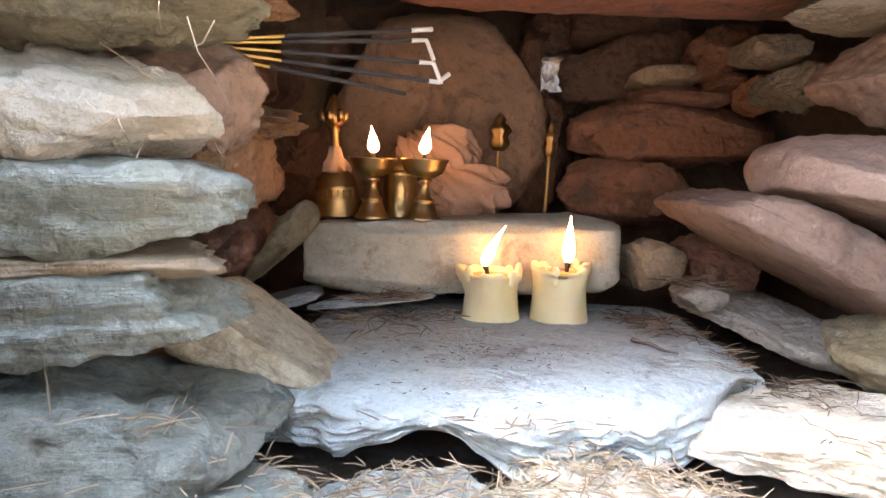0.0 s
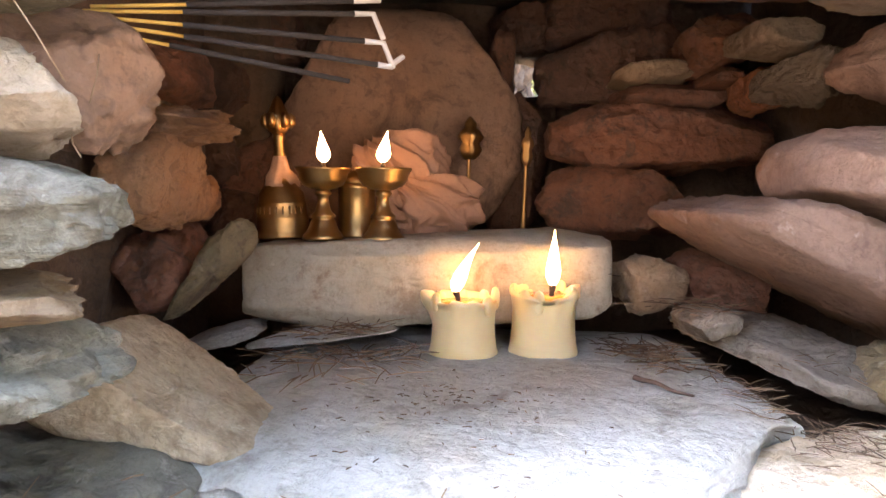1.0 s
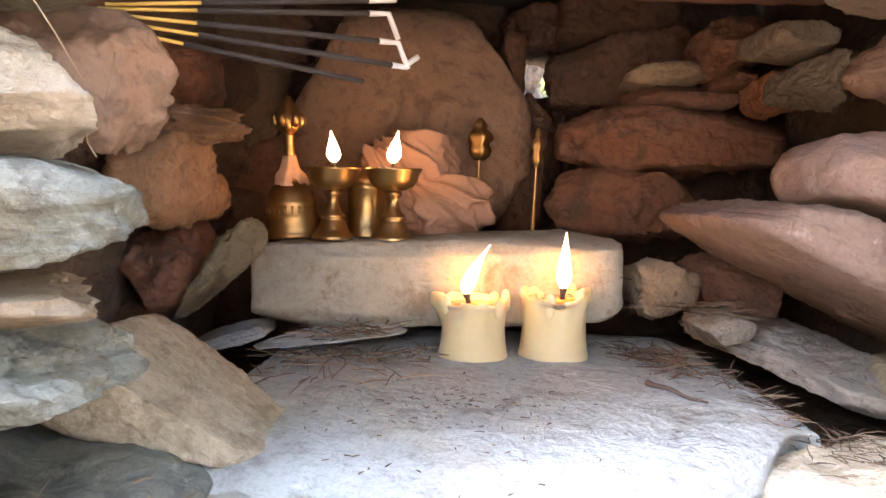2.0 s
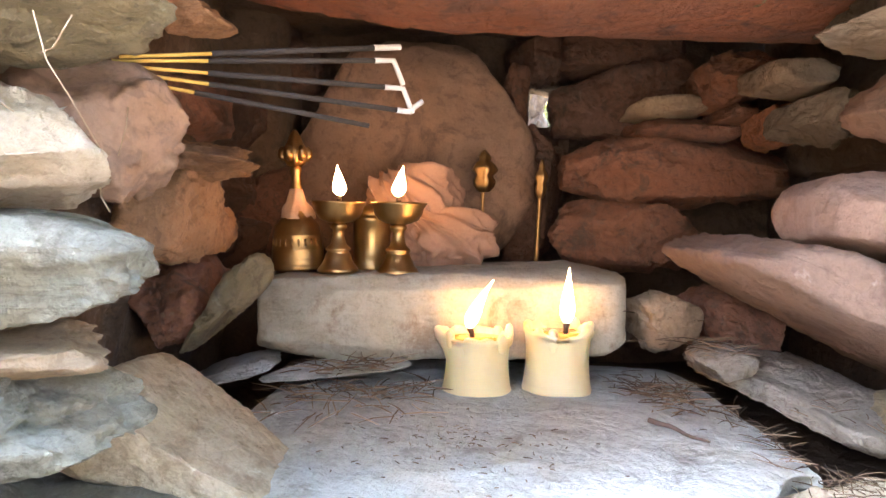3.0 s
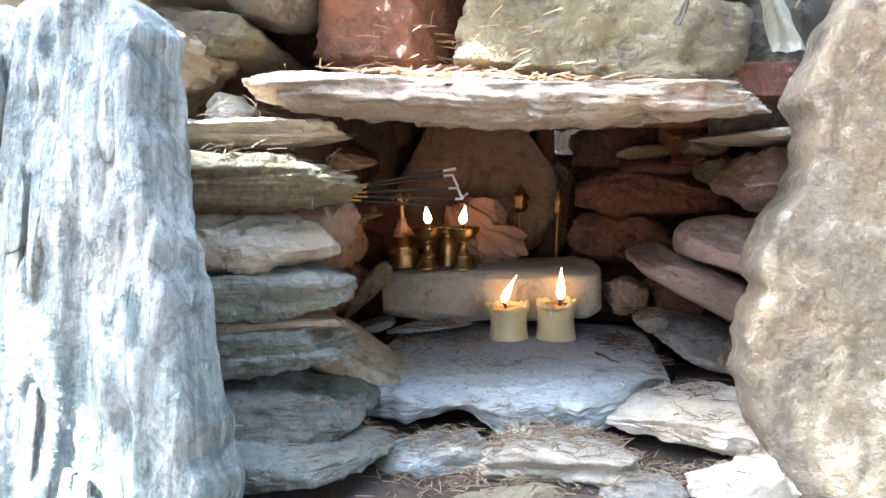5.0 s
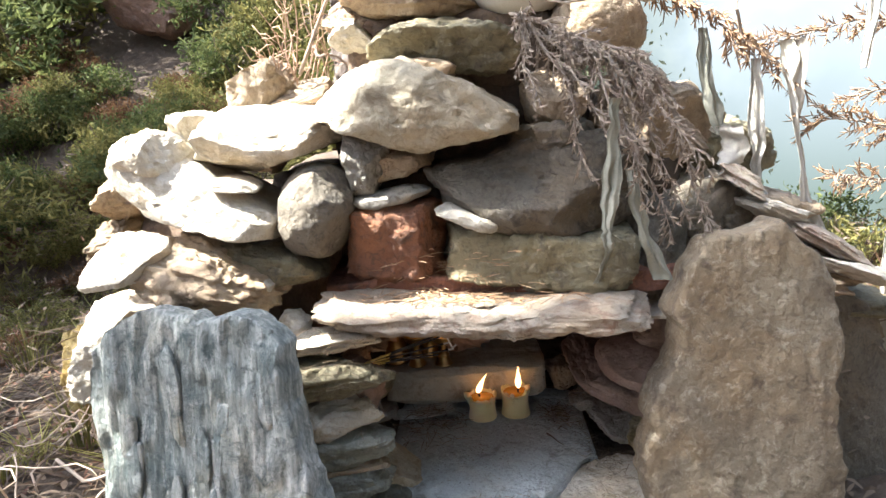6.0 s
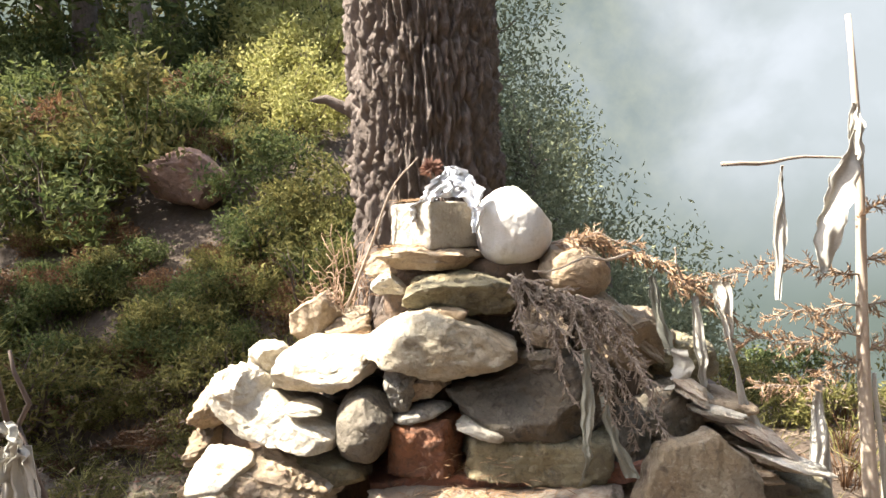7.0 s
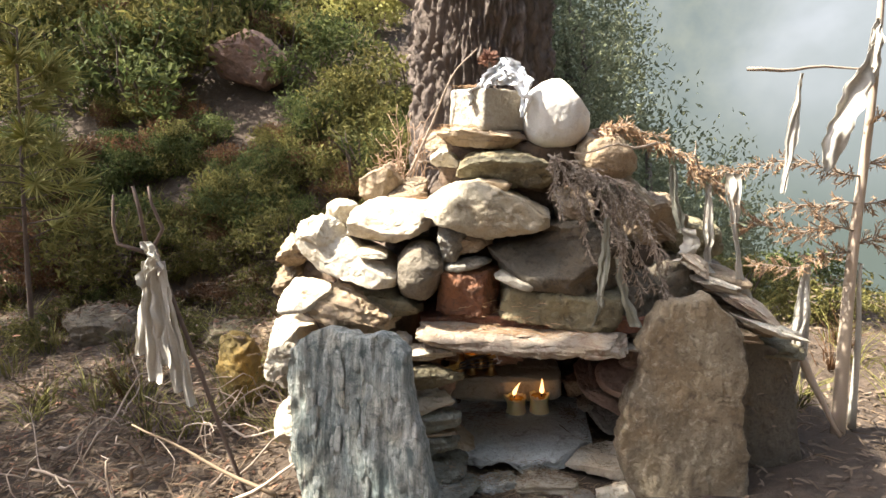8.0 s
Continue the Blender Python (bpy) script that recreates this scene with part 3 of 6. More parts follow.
stone("big dark grey stone, wedge shaped, over the niche", "dark", (0.086, 0.190, 0.895), (0.390, 0.340, 0.196), tilt=-3.4, k=4, hl=0.75, hr=1.1, chip=0.2, n=34, cuts=((115, 0.78), (245, 0.85)))
stone("dark stone under dry branches", "dark", (0.121, 0.200, 0.971), (0.157, 0.200, 0.076), tilt=-5.6, k=4)
stone("thin pale chip of stone under the dark stone", "pale", (-0.044, 0.060, 0.860), (0.113, 0.100, 0.026), tilt=-21.0, k=4, n=12)
stone("olive grey squared block standing on the lintel", "olive", (0.081, 0.180, 0.765), (0.330, 0.300, 0.124), tilt=-5.8, k=9, chip=0.12)
stone("dark block at the end of the lintel", "dark", (0.291, 0.190, 0.759), (0.123, 0.240, 0.192), tilt=-3.7, k=5)
stone("red brown squared block standing on the lintel", "red", (-0.166, 0.170, 0.813), (0.170, 0.260, 0.155), tilt=-7.9, k=9, chip=0.12)
stone("pale chip lying on the red block", "grey", (-0.171, 0.100, 0.899), (0.134, 0.120, 0.028), tilt=7.7, k=4, n=12)
stone("grey wedge stone standing on edge", "grey", (-0.221, 0.130, 0.944), (0.081, 0.160, 0.110), tilt=-13.3, k=7, cuts=((215, 0.5), (345, 0.75), (90, 0.85)))
stone("ochre wedge stone set between larger stones", "tan", (-0.174, 0.180, 0.956), (0.149, 0.200, 0.071), tilt=-10.3, k=7, chip=0.45, cuts=((305, 0.4), (230, 0.6)))
stone("upright egg-shaped brown grey stone", "dark", (-0.300, 0.080, 0.884), (0.130, 0.200, 0.157), tilt=-8.7, k=2.35, rough=0.45, facets=5, chip=0.2, cuts=((190, 0.9),))
stone("thin white flat chip under the white stone", "pale", (-0.422, 0.050, 0.941), (0.081, 0.120, 0.023), tilt=-11.4, k=4, n=10)
stone("dark flat stone under the white stones", "olive", (-0.424, 0.130, 0.801), (0.252, 0.260, 0.103), tilt=-7.8, k=3.4, hl=0.8, hr=0.7, cuts=((250, 0.7),))
stone("small pale stone under the dark flat stone", "pale", (-0.397, 0.030, 0.778), (0.061, 0.100, 0.024), tilt=-4.5, k=3, n=10)
stone("tan broken stone with a stepped face, low in the pile", "tan", (-0.488, 0.045, 0.788), (0.250, 0.220, 0.150), tilt=-15, k=7, n=48, hl=1.0, hr=0.7, chip=0.35, pitch=-14, turn=-14, rough=1.3, layers=0.25, cuts=((70, 0.72), (150, 0.85), (240, 0.8)))
stone("small round pebble wedged beside the lintel", "pale", (-0.351, 0.030, 0.698), (0.050, 0.080, 0.051), tilt=-9.6, k=2.6, n=12)
stone("rounded pale stone at the foot of the pile", "pale", (-0.678, 0.050, 0.656), (0.107, 0.220, 0.118), tilt=-6.8, k=2.8)

# niche, stack beside the opening
stone("thin sunlit ledge stone with dry straw on it", "pale", (-0.317, 0.005, 0.674), (0.224, 0.160, 0.036), tilt=0.1, k=4.5, layers=0.4, hl=1.0, hr=0.7, dr=0.55)
# Ledge darkened for its shade, rounded stone paled for its light, by material.
stone("ledge stone with dry straw, olive tone holding its underside's shade", "olive", (-0.370, -0.025, 0.618), (0.370, 0.180, 0.071), tilt=-0.1, k=4.5, layers=0.3, hl=1.0, hr=0.85, dr=0.42, n=44)
stone("rounded stone in the stack, paled for the light it catches", "pale", (-0.302, -0.020, 0.545), (0.196, 0.150, 0.098), tilt=0.0, k=2.8, hl=0.8, hr=0.9, dr=0.5, n=34, cuts=((60, 0.85),))
stone("small stone wedged behind the rounded grey one", "olive", (-0.465, 0.010, 0.534), (0.126, 0.140, 0.072), tilt=-1.3, k=3)
stone("flat grey-green stone with a worn rounded end", "green", (-0.349, -0.025, 0.492), (0.320, 0.150, 0.067), tilt=0.2, k=4, layers=0.1, hl=1.1, hr=0.85, dr=0.5, n=36, chip=0.25)
stone("thin slate layer in the stack", "tan", (-0.347, -0.020, 0.457), (0.292, 0.140, 0.023), tilt=2.0, k=5, layers=0.2, dr=0.6, n=28)
stone("thick layered grey-green slate in the stack beside the niche", "green", (-0.358, -0.025, 0.426), (0.320, 0.150, 0.066), tilt=3.6, k=4.5, layers=0.15, hl=1.1, hr=0.75, dr=0.5, n=36, chip=0.2, cuts=((300, 0.75),))
stone("pale three-cornered stone lying at the niche floor", "cream", (-0.212, 0.085, 0.384), (0.125, 0.130, 0.052), tilt=-24, k=6, rough=0.5, hl=1.0, hr=0.45, dr=0.7, n=34, facets=8, chip=0.25, cuts=((75, 0.7),))
stone("brown stone with cobwebs behind the rounded one", "arch", (-0.252, 0.065, 0.566), (0.090, 0.110, 0.072), tilt=-20, k=3.2, n=30)
stone("brown grey stone at the foot of the stack", "green", (-0.314, -0.020, 0.351), (0.283, 0.200, 0.096), tilt=1.8, k=3.5, n=32, hl=1.1, hr=0.6)
stone("low stone in the ground before the niche", "green", (-0.253, -0.090, 0.329), (0.228, 0.180, 0.049), tilt=4.1, k=4, n=30, hr=0.6)

# niche, far side wall
stone("long squared tan stone block used as an altar shelf", "block", (-0.067, 0.409, 0.423), (0.366, 0.176, 0.085), tilt=2.2, k=11, rough=0.32, n=50, facets=10, chip=0.13)
stone("leaf-shaped grey stone leaning by the altar block", "olive", (-0.258, 0.281, 0.437), (0.110, 0.055, 0.037), tilt=50.5, k=3, hl=0.35, hr=1.1)
stone("tall brown arched stone slab at the back of the niche", "arch", (-0.109, 0.589, 0.595), (0.319, 0.099, 0.329), tilt=-0.1, k=2.6, hl=0.95, hr=0.9, rough=0.5, facets=3, chip=0.1, n=34, cuts=((35, 0.9), (150, 0.9)))
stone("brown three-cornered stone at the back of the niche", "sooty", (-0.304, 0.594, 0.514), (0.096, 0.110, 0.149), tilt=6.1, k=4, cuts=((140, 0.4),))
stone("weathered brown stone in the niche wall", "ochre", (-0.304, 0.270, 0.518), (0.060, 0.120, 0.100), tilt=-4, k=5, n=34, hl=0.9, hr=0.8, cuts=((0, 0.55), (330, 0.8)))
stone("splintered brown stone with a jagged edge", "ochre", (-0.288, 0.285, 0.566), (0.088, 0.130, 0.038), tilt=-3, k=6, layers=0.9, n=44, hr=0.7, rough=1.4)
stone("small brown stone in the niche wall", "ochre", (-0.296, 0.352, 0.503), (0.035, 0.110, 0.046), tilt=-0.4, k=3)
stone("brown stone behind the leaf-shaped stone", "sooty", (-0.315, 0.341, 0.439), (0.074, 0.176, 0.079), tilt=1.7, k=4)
stone("dark stone deep in the niche wall", "soot_shade", (-0.341, 0.429, 0.494), (0.064, 0.176, 0.083), tilt=1.5, k=4)
stone("broken ochre brick-like stone under the lintel", "ochre", (-0.216, 0.076, 0.640), (0.037, 0.125, 0.023), tilt=-7.8, k=5, hl=1, hr=0.4)
stone("thin slate flake on the niche floor", "slab", (-0.162, 0.313, 0.376), (0.136, 0.066, 0.012), tilt=7.7, k=5, n=14, layers=0.3, hl=0.6, hr=0.5)
stone("flat slate flake on the niche floor", "slab", (-0.266, 0.330, 0.369), (0.092, 0.110, 0.017), tilt=14.4, k=5, n=14, hl=0.6, hr=0.7)
stone("small tan stone beside the altar block", "tan", (0.155, 0.385, 0.420), (0.073, 0.110, 0.058), tilt=5.1, k=3.4, cuts=((60, 0.75), (200, 0.8)))
stone("brown stone on the niche floor", "sooty", (0.251, 0.451, 0.412), (0.109, 0.176, 0.077), tilt=-3.2, k=3.5, cuts=((60, 0.7),))
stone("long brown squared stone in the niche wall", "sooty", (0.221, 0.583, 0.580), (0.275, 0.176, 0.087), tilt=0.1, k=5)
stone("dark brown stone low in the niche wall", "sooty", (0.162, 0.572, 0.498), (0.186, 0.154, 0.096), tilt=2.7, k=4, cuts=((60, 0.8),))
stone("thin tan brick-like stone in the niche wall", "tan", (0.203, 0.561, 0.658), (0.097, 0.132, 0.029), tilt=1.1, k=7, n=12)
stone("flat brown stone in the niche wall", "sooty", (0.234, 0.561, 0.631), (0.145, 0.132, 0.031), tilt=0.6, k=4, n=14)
stone("dark stone under the lintel in the niche wall", "soot_shade", (0.174, 0.649, 0.679), (0.196, 0.132, 0.107), tilt=4.5, k=6, chip=0.15, cuts=((110, 0.85),))
stone("round dark red stone in the niche wall", "red", (0.264, 0.506, 0.683), (0.078, 0.154, 0.065), tilt=-0.5, k=3)
stone("small ochre brick-like stone under the lintel", "tan", (0.276, 0.374, 0.663), (0.065, 0.110, 0.030), tilt=-0.0, k=6, n=12)
stone("thin red stone in the niche wall", "red", (0.274, 0.506, 0.646), (0.052, 0.110, 0.022), tilt=4.1, k=5, n=12)
stone("red stone in the niche wall", "red", (0.311, 0.473, 0.629), (0.058, 0.132, 0.045), tilt=6.2, k=3.5)
stone("grey three-cornered stone in the niche wall", "dark", (0.285, 0.341, 0.619), (0.047, 0.132, 0.053), tilt=-0.8, k=5, cuts=((240, 0.6),))
stone("flat grey stone with a broken end on the niche floor", "grey", (0.260, 0.288, 0.372), (0.175, 0.286, 0.057), tilt=-11.1, k=4, hl=0.5, hr=0.9)
stone("small grey stone chip on the niche floor", "grey", (0.183, 0.281, 0.398), (0.050, 0.077, 0.025), tilt=9.2, k=4, n=14)
# Dark stones added for the niche's dark depths and to plug light gaps.
stone("dark stone deep in the niche wall", "soot_shade", (-0.347, 0.561, 0.637), (0.079, 0.132, 0.081), tilt=2.2, k=4)
stone("dark stone deep in the niche wall", "soot_shade", (-0.349, 0.583, 0.558), (0.074, 0.132, 0.085), tilt=-0.5, k=4)
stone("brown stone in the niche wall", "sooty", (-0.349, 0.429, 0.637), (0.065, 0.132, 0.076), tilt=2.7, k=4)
stone("dark stone deep in the niche wall", "soot_shade", (-0.336, 0.561, 0.479), (0.091, 0.132, 0.075), tilt=0.6, k=4)
stone("dark stone deep in the niche wall", "soot_shade", (-0.303, 0.638, 0.720), (0.107, 0.110, 0.080), tilt=0.9, k=4)
stone("dark stone added to close the top of the niche back", "soot_shade", (0.049, 0.649, 0.739), (0.073, 0.088, 0.064), tilt=0.9, k=6, chip=0.1)
stone("small dark stone added to plug light beside the arched slab", "soot_shade", (0.025, 0.627, 0.680), (0.035, 0.088, 0.095), tilt=1.0, k=5, n=14)
stone("dark stone added to plug light beside the back slab", "soot_shade", (0.054, 0.660, 0.547), (0.087, 0.088, 0.205), tilt=-1.4, k=6, chip=0.12)
stone("dark stone added to plug light under the lintel back", "soot_shade", (0.162, 0.671, 0.755), (0.198, 0.110, 0.065), tilt=2.0, k=6, chip=0.12)
stone("thin pale slab under the lintel end", "pale", (0.312, 0.152, 0.664), (0.183, 0.214, 0.020), tilt=0.6, k=5, layers=0.3, hl=0.7)
stone("rounded brown grey stone standing in the niche wall", "rosy", (0.333, 0.164, 0.606), (0.166, 0.215, 0.100), tilt=-2.0, k=3, n=32, hl=0.85, cuts=((215, 0.85),))
stone("smooth oval red-grey boulder in the niche wall", "rosy", (0.326, 0.191, 0.512), (0.252, 0.239, 0.092), tilt=-9.3, k=2.6, n=34, rough=0.5, facets=5, hl=0.9)
stone("long sloping brown slab along the niche wall", "rosy", (0.312, 0.264, 0.434), (0.340, 0.285, 0.056), tilt=-25, k=6, n=40, hl=0.8, hr=1.2, facets=9, chip=0.18, rough=0.8, cuts=((170, 0.9),))
stone("grey brown stone low beside the niche floor", "olive", (0.322, 0.152, 0.372), (0.144, 0.214, 0.066), tilt=-3.6, k=4)


# stones set in the ground before the niche
stone("flat sunlit pale stone in the ground before the niche", "pale", (0.040, -0.050, 0.318), (0.165, 0.075, 0.05), tilt=-1, k=7, layers=0.3, chip=0.15)
stone("grey flat stone beside the sunlit one", "slab", (-0.105, -0.045, 0.308), (0.13, 0.09, 0.04), tilt=6, turn=30, k=4)
stone("pale flat stone before the niche wall", "pale", (0.220, 0.045, 0.337), (0.25, 0.17, 0.06), tilt=-2, turn=-12, k=3.5, n=34, hl=0.6)
stone("pale broken stone on the ground before the niche", "pale", (0.215, -0.085, 0.315), (0.10, 0.06, 0.05), tilt=10, k=4)
stone("grey stone low before the niche", "grey", (0.12, -0.10, 0.300), (0.09, 0.07, 0.035), tilt=10, k=4)
stone("grey stone low before the niche", "olive", (-0.02, -0.14, 0.295), (0.13, 0.08, 0.04), tilt=4, turn=20, k=4)
stone("flat white sunlit slab leaning on the tan stone", "pale", (-0.602, -0.012, 0.834), (0.145, 0.150, 0.032), pitch=32, turn=-20, tilt=4, k=5, rough=0.9, chip=0.40, facets=16, dr=0.6, n=40)
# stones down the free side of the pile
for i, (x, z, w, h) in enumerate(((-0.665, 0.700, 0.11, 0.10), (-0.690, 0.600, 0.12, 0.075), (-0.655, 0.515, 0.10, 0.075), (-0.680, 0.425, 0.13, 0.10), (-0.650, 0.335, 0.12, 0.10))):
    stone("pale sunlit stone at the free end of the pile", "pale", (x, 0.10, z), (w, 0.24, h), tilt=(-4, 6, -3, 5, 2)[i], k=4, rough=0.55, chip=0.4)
for i, (x, y, z, w, h) in enumerate(((-0.56, 0.24, 0.90, 0.13, 0.09), (-0.46, 0.30, 0.985, 0.15, 0.10), (-0.36, 0.34, 1.06, 0.13, 0.09), (-0.66, 0.22, 0.80, 0.13, 0.11), (-0.68, 0.24, 0.66, 0.13, 0.13))):
    stone("tan rough stone on the shoulder of the pile", "tan", (x, y, z), (w, 0.18, h), tilt=(8, -6, 10, 4, -5)[i], turn=(10, -20, 15, 5, -8)[i], k=4, chip=0.42)
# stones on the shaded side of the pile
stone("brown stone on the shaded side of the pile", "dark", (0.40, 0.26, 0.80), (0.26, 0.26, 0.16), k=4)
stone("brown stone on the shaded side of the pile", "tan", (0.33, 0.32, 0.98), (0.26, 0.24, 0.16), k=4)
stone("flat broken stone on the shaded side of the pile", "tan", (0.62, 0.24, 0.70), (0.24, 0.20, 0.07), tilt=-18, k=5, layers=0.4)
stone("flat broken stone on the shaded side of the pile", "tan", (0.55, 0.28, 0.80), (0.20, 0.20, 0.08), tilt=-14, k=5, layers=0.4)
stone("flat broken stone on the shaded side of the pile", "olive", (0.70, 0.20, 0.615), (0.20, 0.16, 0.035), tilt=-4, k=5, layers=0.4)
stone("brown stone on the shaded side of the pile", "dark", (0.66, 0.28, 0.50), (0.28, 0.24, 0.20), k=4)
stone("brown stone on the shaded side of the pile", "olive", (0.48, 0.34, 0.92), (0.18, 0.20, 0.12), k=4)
# Unseen boulder added to block the bright ground behind the niche gap.
stone("unseen boulder added behind the shrine to block a bright gap", "tan", (0.20, 0.96, 0.40), (0.42, 0.22, 0.36), k=4, group="", name="boulder", category="boulder")
stone("rust-red flat slab roofing the niche behind the lintel", "rust", (0.02, 0.205, 0.727), (0.66, 0.29, 0.074), tilt=-1.0, pitch=0.5, k=7, n=36, rough=0.6, chip=0.1)


for label, m, at, size, tilt, turn in (
        ("long pale splinter of stone leaning on the flank of the pile", "pale", (0.315, 0.25, 1.060), (0.19, 0.10, 0.040), -48, 10),
        ("long pale splinter of stone leaning on the flank of the pile", "lintel", (0.375, 0.27, 0.985), (0.17, 0.10, 0.034), -42, -6),
        ("pale broken slab tilted on the flank of the pile", "pale", (0.520, 0.19, 0.815), (0.15, 0.16, 0.036), -24, 14),
        ("pale broken slab tilted on the flank of the pile", "lintel", (0.610, 0.17, 0.760), (0.19, 0.18, 0.034), -30, -10),
        ("pale broken slab tilted on the flank of the pile", "pale", (0.655, 0.12, 0.705), (0.17, 0.16, 0.030), -20, 20),
        ("small broken chip on the flank of the pile", "tan", (0.575, 0.10, 0.690), (0.09, 0.10, 0.030), -10, 30),
        ("small broken chip on the flank of the pile", "lintel", (0.465, 0.16, 0.880), (0.10, 0.10, 0.030), -35, -20)):
    stone(label, m, at, size, tilt=tilt, turn=turn, k=6, layers=0.5, chip=0.35, n=32, rough=1.2)


# ---------------------------------------------------------------- capstone on the pile
stone("squared pale capstone turned corner forward", "pale", (-0.112, 0.315, 1.310), (0.172, 0.160, 0.118), tilt=-3.0, turn=42.0, k=18, rough=0.22, facets=3, chip=0.03)

# ---------------------------------------------------------------- niche things
MAT["wax"] = soft_mat("cream candle wax", (0.70, 0.60, 0.34), (0.63, 0.52, 0.28), 30.0, 0.42, 0.15, 0.001, Subsurface_Weight=0.35, Subsurface_Radius=(0.02, 0.012, 0.005), Subsurface_Scale=0.5)
MAT["melt"] = soft_mat("molten amber wax", (0.62, 0.34, 0.06), (0.50, 0.24, 0.03), 40.0, 0.08, 0.05, 0.0005, Subsurface_Weight=0.3, Subsurface_Radius=(0.02, 0.01, 0.003), Subsurface_Scale=0.4)
MAT["wick"] = soft_mat("charred wick", (0.012, 0.010, 0.009), (0.05, 0.035, 0.025), 300.0, 0.9)
MAT["brass"] = soft_mat("worn brass", (0.52, 0.37, 0.16), (0.33, 0.23, 0.10), 70.0, 0.36, 0.1, 0.0006, metal=1.0)
MAT["old_brass"] = soft_mat("dull brass", (0.50, 0.32, 0.12), (0.28, 0.18, 0.08), 60.0, 0.42, 0.2, 0.0008, metal=1.0)
MAT["flame"] = flame_mat()


def flame_mesh(h, r, lean=(0, 0)):
    prof = [(0.0006, 0.0), (0.55 * r, 0.06 * h), (0.92 * r, 0.17 * h), (r, 0.28 * h), (0.88 * r, 0.42 * h), (0.62 * r, 0.60 * h), (0.34 * r, 0.78 * h), (0.12 * r, 0.93 * h), (0.0004, h)]
    v, f = lathe(prof, 16)
    v = [(x + lean[0] * (z / h) ** 1.6 * h, y + lean[1] * (z / h) ** 1.6 * h, z) for x, y, z in v]
    return mesh_from("flame", v, f, MAT["flame"], True)


def candle(at, r, h, seed, lean, flame_h, turn):
    c = holder("candle", pose(*at, 0, 0, turn), "short cream pillar candle, lit, with a melted lumpy rim", "candle", "candles on the niche floor")
    rng = random.Random(seed)
    lumps = [(rng.uniform(0, 6.28), rng.uniform(0.16, 0.34), rng.uniform(0.08, 0.20)) for _ in range(7)]
    ph = [rng.uniform(0, 6.28) for _ in range(3)]

    def rim(a):
        return sum(g * math.exp(-(((a - b + math.pi) % (2 * math.pi) - math.pi) / s) ** 2) for b, s, g in lumps)

    outer = [(1.02, 0.0), (1.035, 0.04), (1.0, 0.12), (0.96, 0.3), (0.94, 0.5), (0.955, 0.68), (0.985, 0.8), (1.0, 0.88), (1.02, 0.94), (1.0, 0.985), (0.95, 1.0), (0.91, 0.985), (0.87, 0.94), (0.84, 0.87), (0.76, 0.82), (0.0, 0.82)]
    seg = 56
    verts, faces = [], []
    for i, (q, z) in enumerate(outer):
        for s in range(seg):
            a = 2 * math.pi * s / seg
            up = min(1.0, max(0.0, (z - 0.55) / 0.35))
            bulge = 1 + up * rim(a) * (0.9 if i < 11 else 0.1) + 0.018 * math.sin(2 * a + ph[0] + z * 2) + 0.012 * math.sin(3 * a + ph[1])
            zz = z * h
            if 8 <= i <= 12:
                near = math.exp(-(((a - radians(-90 - turn) + math.pi) % (2 * math.pi) - math.pi) / 0.8) ** 2)
                zz += h * (0.38 * rim(a) - 0.03 - 0.10 * near + 0.03 * math.sin(2 * a + ph[2]))
            verts.append((r * q * bulge * math.cos(a), r * q * bulge * math.sin(a), zz))
    for i in range(len(outer) - 1):
        for s in range(seg):
            t = (s + 1) % seg
            faces.append((i * seg + s, i * seg + t, (i + 1) * seg + t, (i + 1) * seg + s))
    faces.append(tuple(range(seg))[::-1])
    part("body", mesh_from("body", verts, faces, MAT["wax"], True), c)
    for i in range(7):                                  # lumps of wax that ran over the rim
        a = 0.9 * i + rng.uniform(-0.25, 0.25)
        me = rock_mesh((0.30 * r + 0.12 * r * rng.random(), 0.26 * r, r * rng.uniform(0.32, 0.75)), seed=700 + seed * 10 + i, material="wax", k=2.3, n=10, facets=0, rough=0.25)
        part("wax_drip", me, c, pose(0.95 * r * math.cos(a), 0.95 * r * math.sin(a), h * rng.uniform(0.82, 0.96), 0, 0, math.degrees(a) + 90))
    v, f = lathe([(0.0005, 0.80 * h), (0.85 * r, 0.80 * h), (0.85 * r, 0.885 * h), (0.0005, 0.888 * h)], 32)
    part("molten_wax", mesh_from("molten_wax", v, f, MAT["melt"], True), c, None, "clear amber molten wax pool")
    off = (rng.uniform(-0.1, 0.3) * r, rng.uniform(-0.3, 0.1) * r)
    w = tube([(off[0], off[1], 0.8 * h), (off[0] + 0.001, off[1], 0.95 * h), (off[0] + 0.0025, off[1], 1.03 * h), (off[0] + 0.004, off[1], 1.07 * h)], [0.0024, 0.0022, 0.0034, 0.0024], 8)
    part("wick", mesh_from("wick", *w, MAT["wick"], True), c, None, "black curled wick")
    part("flame", flame_mesh(flame_h, 0.0068, lean), c, pose(off[0] + 0.003, off[1], 1.02 * h, 0, 0, -turn), "bright yellow flame")
    return c


candle((-0.032, 0.290, 0.3635), 0.0305, 0.054, 4, (0.45, 0.0), 0.046, 200)
candle((0.042, 0.298, 0.3635), 0.0305, 0.060, 9, (0.02, 0.0), 0.052, 60)

SHELF = 0.461


